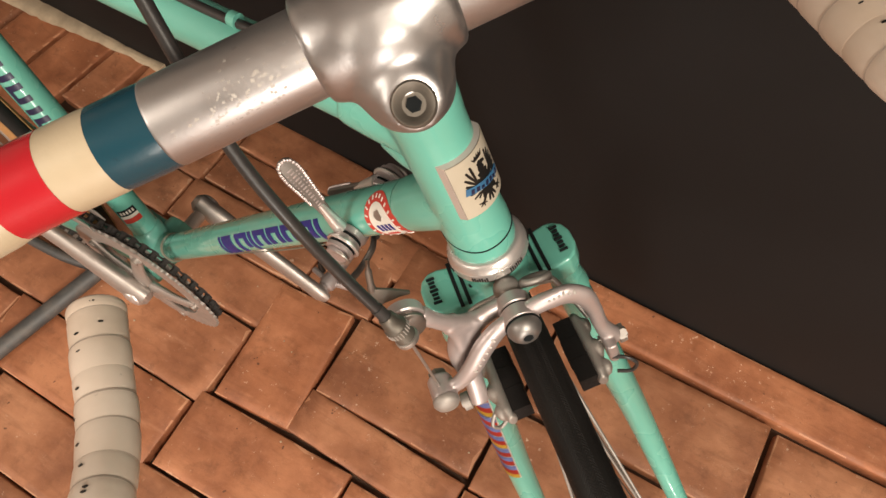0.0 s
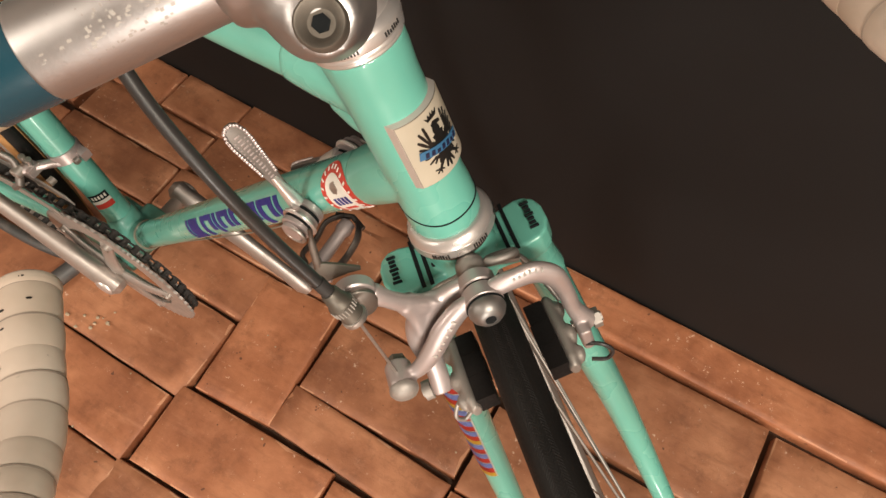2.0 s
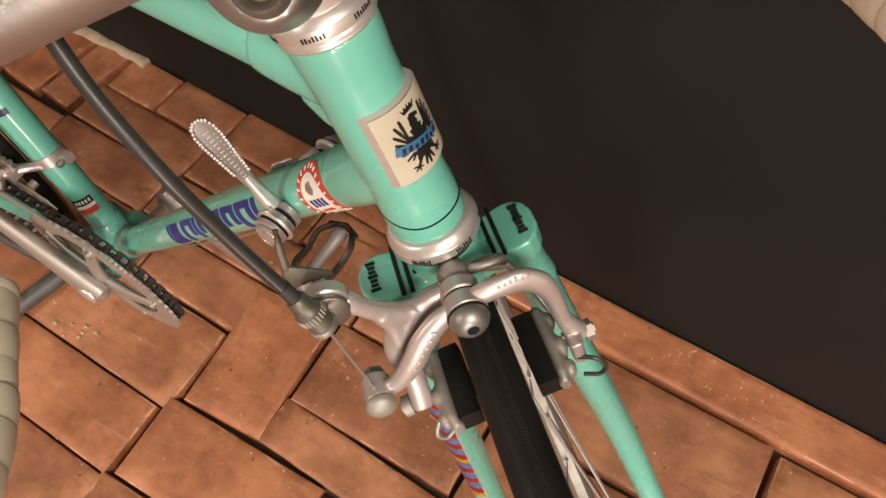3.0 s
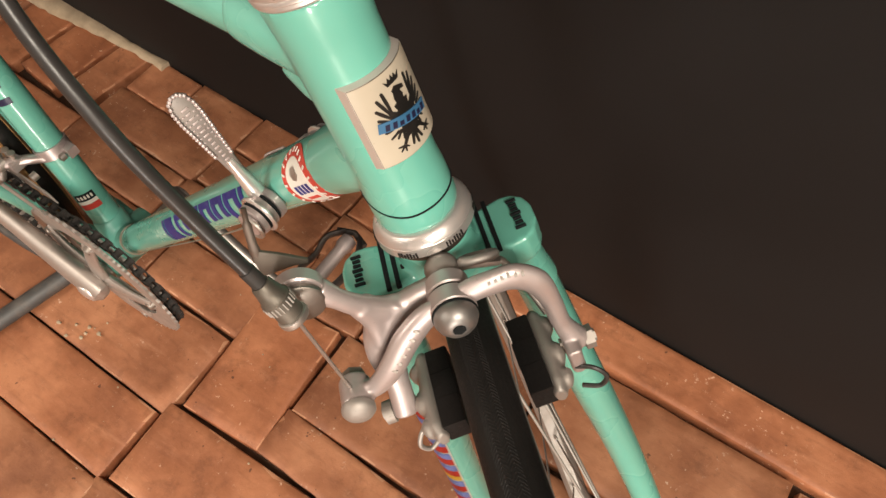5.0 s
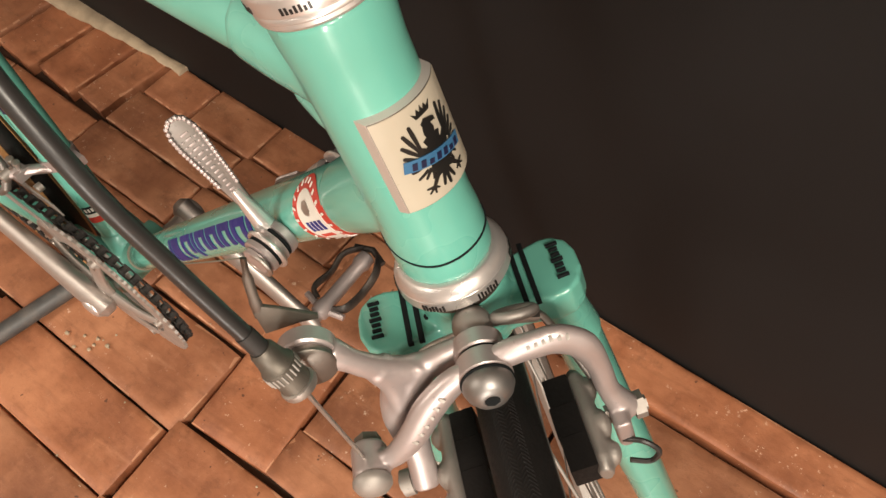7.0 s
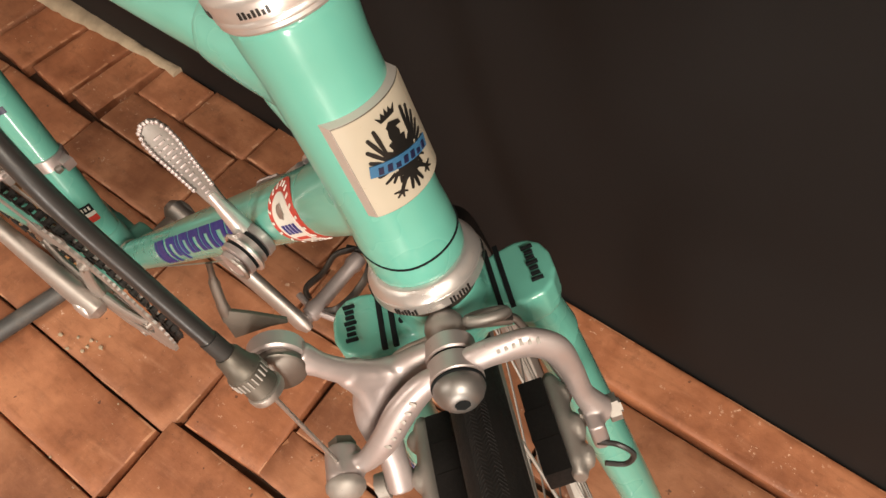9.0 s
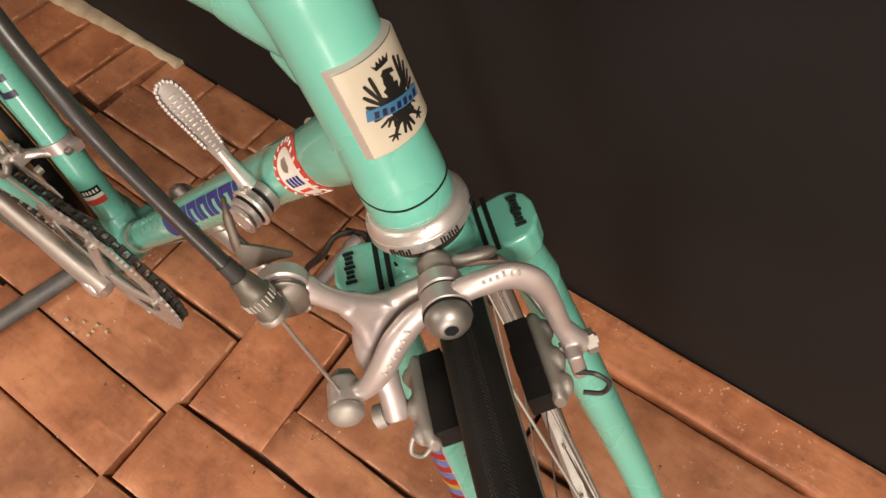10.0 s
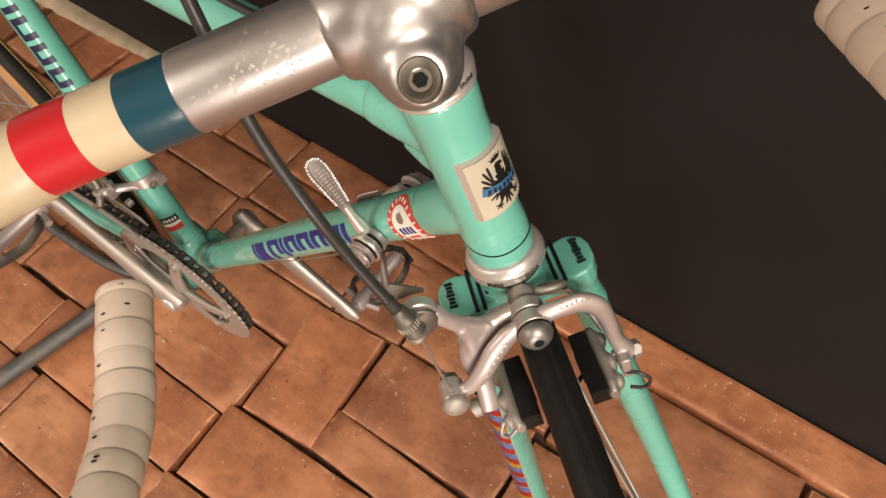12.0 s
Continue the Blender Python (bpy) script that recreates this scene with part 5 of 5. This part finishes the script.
def pedal(p, sg, root):
    y0, y1 = 0.012, 0.100
    pd = part("pedal", lathe(p, V(0, sg, 0), [(-0.004, 0.0075), (0.010, 0.0075), (0.012, 0.010), (0.020, 0.011), (0.030, 0.0085), (0.080, 0.0080), (0.086, 0.0105), (0.098, 0.0095), (0.101, 0.004)], 20), M_ALLOY, root, "quill pedal with a dark serrated cage")
    for x in (-0.023, 0.023):
        pts = [p + V(x * 0.55, sg * 0.026, 0.0), p + V(x, sg * 0.034, 0.004), p + V(x, sg * 0.060, -0.003), p + V(x, sg * 0.084, 0.004), p + V(x * 0.5, sg * 0.104, 0.0)]
        part("cage_side", sweep(smooth_line(pts, 5), 0.0032, 8, start=V(0, 0, 1), flat=2.2), M_CAGE, pd)
    part("cage_end", sweep([p + V(-0.020, sg * 0.100, 0), p + V(0, sg * 0.108, 0), p + V(0.020, sg * 0.100, 0)], 0.004, 8), M_CAGE, pd)
    part("cage_inner", sweep([p + V(-0.026, sg * 0.024, 0), p + V(0, sg * 0.018, 0), p + V(0.026, sg * 0.024, 0)], 0.004, 8), M_ALLOY, pd)


crankset()


def chain():
    """Links over the large chainring and back to the sprocket."""
    c = SPINDLE + V(0, -0.0345, 0)
    r = 0.0835
    r2 = 0.036
    rc = REAR + V(0, -0.036, 0)
    pts = []
    n = 90
    for k in range(n):
        a = radians(100) - radians(208) * k / (n - 1)
        pts.append(c + V(math.cos(a), 0, math.sin(a)) * r)
    low, top = pts[-1], pts[0]
    m = 60
    for k in range(1, m):
        pts.append(low.lerp(rc + V(0, 0, -r2), k / m))
    for k in range(12):
        a = radians(-95) - radians(170) * k / 11
        pts.append(rc + V(math.cos(a), 0, math.sin(a)) * r2)
    for k in range(1, m):
        pts.append((rc + V(0, 0, r2)).lerp(top, k / m))
    acc, line = 0.0, [pts[0]]
    for a, b in zip(pts, pts[1:] + pts[:1]):
        d = (b - a).length
        while acc + d >= 0.0127:
            t = (0.0127 - acc) / d
            a = a.lerp(b, t)
            line.append(a)
            d = (b - a).length
            acc = 0.0
        acc += d
    root = part("chain", sweep([line[0] + V(0, -0.004, 0), line[0] + V(0, 0.004, 0)], 0.0036, 10), M_CHAIN, bike, "black greasy roller chain")
    for i in range(len(line) - 1):
        a, b = line[i], line[i + 1]
        t = (b - a).normalized()
        nrm = LEFT.cross(t)
        w = 0.0036 if i % 2 else 0.0024
        bm = bmesh.new()
        for sg in (-1, 1):
            o = [(-0.0035, -0.003), (0, -0.0044), (0.0035, -0.0042), (0.0064, -0.0028), (0.0092, -0.0042), (0.0127, -0.0044), (0.0162, -0.003), (0.0162, 0.003), (0.0127, 0.0044), (0.0092, 0.0042), (0.0064, 0.0028), (0.0035, 0.0042), (0, 0.0044), (-0.0035, 0.003)]
            slab(o, 0.001, lambda x, y, z, sg=sg: a + t * x + nrm * y + LEFT * (sg * w + (z if sg > 0 else -z)), 0, bm)
        sweep([b + LEFT * 0.0046, b - LEFT * 0.0046], 0.0036, 8, bm=bm)
        part("chain_link", bm, M_CHAIN, root)


chain()


# ---- floor stand ----
stand = thing("floor_stand", "dark grey steel bicycle stand lying across the brick floor", "stand", (-0.80, -0.10, 0.0))
def stand_part(nm, bm):
    ob = part(nm, bm, M_STAND, stand)
    ob.matrix_parent_inverse = Matrix.Translation((0.80, 0.10, 0.0))
    return ob
M_STAND = metal("dark_stand_steel", (0.10, 0.10, 0.10), 0.5, metallic=0.5)
stand_part("cross_bar", sweep([V(-0.865, -0.36, 0.0125), V(-0.83, -0.24, 0.0125), V(-0.775, -0.02, 0.0125), V(-0.765, 0.02, 0.0125)], 0.0125, 16))
for y in (-0.03, 0.04):
    stand_part("wheel_arm", sweep(smooth_line([V(-0.77, y * 0.5, 0.0125), V(-0.86, y, 0.014), V(-1.05, y, 0.014), V(-1.20, y, 0.10), V(-1.28, y, 0.30)], 6), 0.008, 12))


# ---- brick floor ----
def brick_mesh(lx, ly, seed):
    """A worn brick with chamfered, ragged edges, its top at z = 0."""
    rnd = random.Random(seed)
    bm = bmesh.new()
    h, c = 0.045, 0.0019
    edge = []
    na, nb = (11, 6) if lx > ly else (6, 11)
    for k in range(na):
        edge.append((-1 + 2 * k / na, -1))
    for k in range(nb):
        edge.append((1, -1 + 2 * k / nb))
    for k in range(na):
        edge.append((1 - 2 * k / na, 1))
    for k in range(nb):
        edge.append((-1, 1 - 2 * k / nb))
    chips = [rnd.uniform(0.2, 1.0) + (rnd.uniform(0.8, 2.2) if rnd.random() < 0.16 else 0) for _ in edge]
    rings = []
    for z in (-h, -c, 0.0):
        ring = []
        for (sx, sy), ch in zip(edge, chips):
            inset = 0.0 if z < -c else (c * 0.25 * ch if z < 0 else c * (0.6 + ch))
            drop = -c * 0.5 * ch * rnd.uniform(0.0, 0.6) if z == 0 else 0
            ring.append(bm.verts.new((sx * (lx / 2 - inset), sy * (ly / 2 - inset), z + drop)))
        rings.append(ring)
    m = len(edge)
    for i, (a, b) in enumerate(zip(rings, rings[1:])):
        for k in range(m):
            f = bm.faces.new((a[k], a[(k + 1) % m], b[(k + 1) % m], b[k]))
            if i and rnd.random() < 0.30:
                f.material_index = 1
    inner = [bm.verts.new((v.co.x * 0.86, v.co.y * 0.80, rnd.uniform(-0.0004, 0.0006))) for v in rings[-1]]
    for k in range(m):
        bm.faces.new((rings[-1][k], rings[-1][(k + 1) % m], inner[(k + 1) % m], inner[k]))
    bm.faces.new(inner)
    me = finish(bm, "brick", M_BRICK, True, 50)
    me.materials.append(M_BRICK_EDGE)
    return me


def lay(x0, x1, y0, y1, turn=0.0, lift=0.0, gap=0.006):
    """One brick over a stretch of the floor."""
    lay.count += 1
    me = brick_mesh(x1 - x0 - gap * 0.4, y1 - y0 - gap * 0.42, 100 + lay.count)
    ob = new("brick", me)
    rnd = random.Random(900 + lay.count)
    ob.matrix_world = pose((x0 + x1) / 2, (y0 + y1) / 2, lift + rnd.uniform(-0.0015, 0.0010), rnd.uniform(-0.45, 0.45), rnd.uniform(-0.3, 0.3), turn)
    ob.parent = floor
    return ob


lay.count = 0

# bricks that lie behind the joint across the floor, row by row towards the wall
for y0, y1, xs in ((-0.52, -0.420, (-1.35, -1.10, -0.86, -0.53)), (-0.420, -0.314, (-1.25, -1.00, -0.77, -0.535)), (-0.314, -0.208, (-1.35, -1.06, -0.80, -0.537)), (-0.208, -0.103, (-1.105, -0.86, -0.538)),
                   (-0.103, 0.026, (-1.25, -0.97, -0.525)), (0.026, 0.108, (-1.2, -0.93, -0.70, -0.512)), (0.108, 0.187, (-1.2, -0.99, -0.76, -0.503))):
    for a, b in zip(xs, xs[1:]):
        lay(a, b, y0, y1, -1.0 if b > -0.6 else -1.5, random.uniform(-0.002, 0.002), 0.008)
for y0, y1, xs in ((0.187, 0.262, (-0.985, -0.748, -0.520, -0.31)), (0.262, 0.340, (-0.974, -0.870, -0.735, -0.515, -0.30))):
    for a, b in zip(xs, xs[1:]):
        lay(a, b, y0, y1, -2.2, random.uniform(-0.003, 0.002), 0.008)
for x0, x1 in ((-1.058, -0.990), (-1.162, -1.064), (-1.27, -1.168), (-1.38, -1.276)):
    lay(x0, x1, 0.198, 0.343, -7, 0.001, 0.010)
# bricks in front of that joint
lay(-0.522, -0.400, -0.080, 0.108, 3.5)
lay(-0.505, -0.388, 0.110, 0.255, 3.5)
lay(-0.532, -0.285, -0.200, -0.083, 1.5)
lay(-0.545, -0.300, -0.318, -0.203, 1.0)
lay(-0.545, -0.300, -0.430, -0.320, 1.0)
lay(-0.400, -0.150, -0.080, -0.012, -2.0)
lay(-0.283, -0.040, -0.205, -0.086, 0.6)
lay(-0.395, -0.150, -0.010, 0.116, 0.5)
lay(-0.382, -0.140, 0.118, 0.256, 0.5)
for x0, x1, y0, y1 in ((-0.148, 0.090, -0.140, -0.022), (-0.137, 0.176, 0.112, 0.254), (-0.146, 0.090, -0.020, 0.105), (0.184, 0.420, 0.100, 0.250), (0.094, 0.210, -0.140, 0.098), (0.214, 0.450, -0.020, 0.096),
                       (-0.036, 0.085, -0.260, -0.144), (0.088, 0.330, -0.260, -0.144), (0.214, 0.450, -0.140, -0.024), (-0.29, -0.05, -0.32, -0.21), (-0.04, 0.20, -0.37, -0.264), (0.21, 0.45, -0.37, -0.264)):
    lay(x0, x1, y0, y1, random.uniform(-0.6, 0.6))
for x0, x1, y0, y1 in ((-0.298, -0.050, -0.430, -0.323), (-0.048, 0.200, -0.430, -0.374), (0.205, 0.466, -0.430, -0.374), (0.333, 0.466, -0.260, -0.144), (-1.39, -1.11, -0.208, -0.103), (-1.39, -1.255, -0.103, 0.026), (-1.39, -1.205, 0.026, 0.190), (-1.39, -1.255, -0.420, -0.314), (-0.040, 0.466, -0.536, -0.434), (-0.298, -0.045, -0.536, -0.434), (-0.545, -0.302, -0.536, -0.434)):
    lay(x0, x1, y0, y1)
# the row along the wall
x = -0.30
for ln in (0.70, 0.24, 0.24, 0.24):
    lay(x, x + ln, wall_y(x + ln / 2) - 0.072, wall_y(x + ln / 2) - 0.001, math.degrees(WALL_TURN), 0.004, 0.006)
    x += ln

# crumbs of brick and lime on the floor
bm = bmesh.new()
rnd = random.Random(52)
for k in range(26):
    near = k < 10
    at = V(-0.688 + rnd.gauss(0, 0.020), -0.071 + rnd.gauss(0, 0.016), 0.001) if near else V(rnd.uniform(-0.72, -0.15), rnd.uniform(-0.30, 0.20), 0.001)
    r = rnd.uniform(0.0012, 0.0036) if near else rnd.uniform(0.0006, 0.0016)
    made = bmesh.ops.create_icosphere(bm, subdivisions=1, radius=r)
    for v in made["verts"]:
        v.co = at + Vector((v.co.x * rnd.uniform(0.8, 1.5), v.co.y * rnd.uniform(0.8, 1.3), v.co.z * rnd.uniform(0.5, 0.8)))
tagged(part("brick_crumbs", bm, M_LIME), "small pale crumbs of brick and mortar scattered on the floor", "debris", kind="stuff")

# lime left along the foot of the wall, further back
n = 41
pts, rad = [], []
for k in range(n):
    x = -1.46 + 0.515 * k / (n - 1)
    pts.append(V(x, wall_y(x) - 0.007 + random.uniform(-0.0015, 0.0010), 0.004))
    rad.append((0.023 - 0.014 * min(1.0, max(0.0, (x + 1.25) / 0.22)) + (0.003 if x > -0.965 else 0.0)) * random.uniform(0.86, 1.12))
tagged(part("trim", sweep(pts, rad, 12, flat=0.55), M_LIME), "crumbling cream lime mortar along the wall foot", "mortar", kind="structure")

# the rest of the floor, in plain running bond
rest, rest_faces = [], []


def far_brick(x0, x1, y0, y1):
    base = len(rest)
    for z, g in ((-0.03, 0.002), (-0.003, 0.002), (0.0, 0.004)):
        rest.extend([(x0 + g, y0 + g, z), (x1 - g, y0 + g, z), (x1 - g, y1 - g, z), (x0 + g, y1 - g, z)])
    for i in (0, 4):
        for k in range(4):
            rest_faces.append((base + i + k, base + i + (k + 1) % 4, base + i + 4 + (k + 1) % 4, base + i + 4 + k))
    rest_faces.append((base + 8, base + 9, base + 10, base + 11))


row, y = 0, -2.97
while y < 0.14:
    x = -2.58 - (0.12 if row % 2 else 0.0)
    while x < 2.58:
        x0, x1 = max(x, -2.58), min(x + 0.24, 2.58)
        if y + 0.11 > -0.54:
            # only beside the laid patch
            if x0 < -1.40:
                x1 = min(x1, -1.40)
            elif x1 > 0.47:
                x0 = max(x0, 0.47)
            else:
                x0 = x1
        if x1 - x0 > 0.03:
            far_brick(x0, x1, y, y + 0.1115)
        x += 0.24
    y += 0.1115
    row += 1
x = -2.58
while x < -1.45:
    far_brick(x, min(x + 0.24, -1.40), 0.265, 0.36)
    x += 0.24
x = -2.58
while x < -1.45:
    far_brick(x, min(x + 0.24, -1.40), 0.153, 0.264)
    x += 0.24
for x in (-1.40, -1.166, -0.932, -0.698, -0.464, -0.230, 0.004, 0.238):
    far_brick(x, x + 0.234, -0.628, -0.540)
x = 1.13
while x < 2.5:
    far_brick(x, x + 0.24, wall_y(x) - 0.10, wall_y(x) - 0.012)
    x += 0.24
me = bpy.data.meshes.new("far_bricks")
me.from_pydata(rest, [], rest_faces)
me.materials.append(M_BRICK)
far = new("far_bricks", me)
far.parent = floor
tagged(far, kind="stuff")
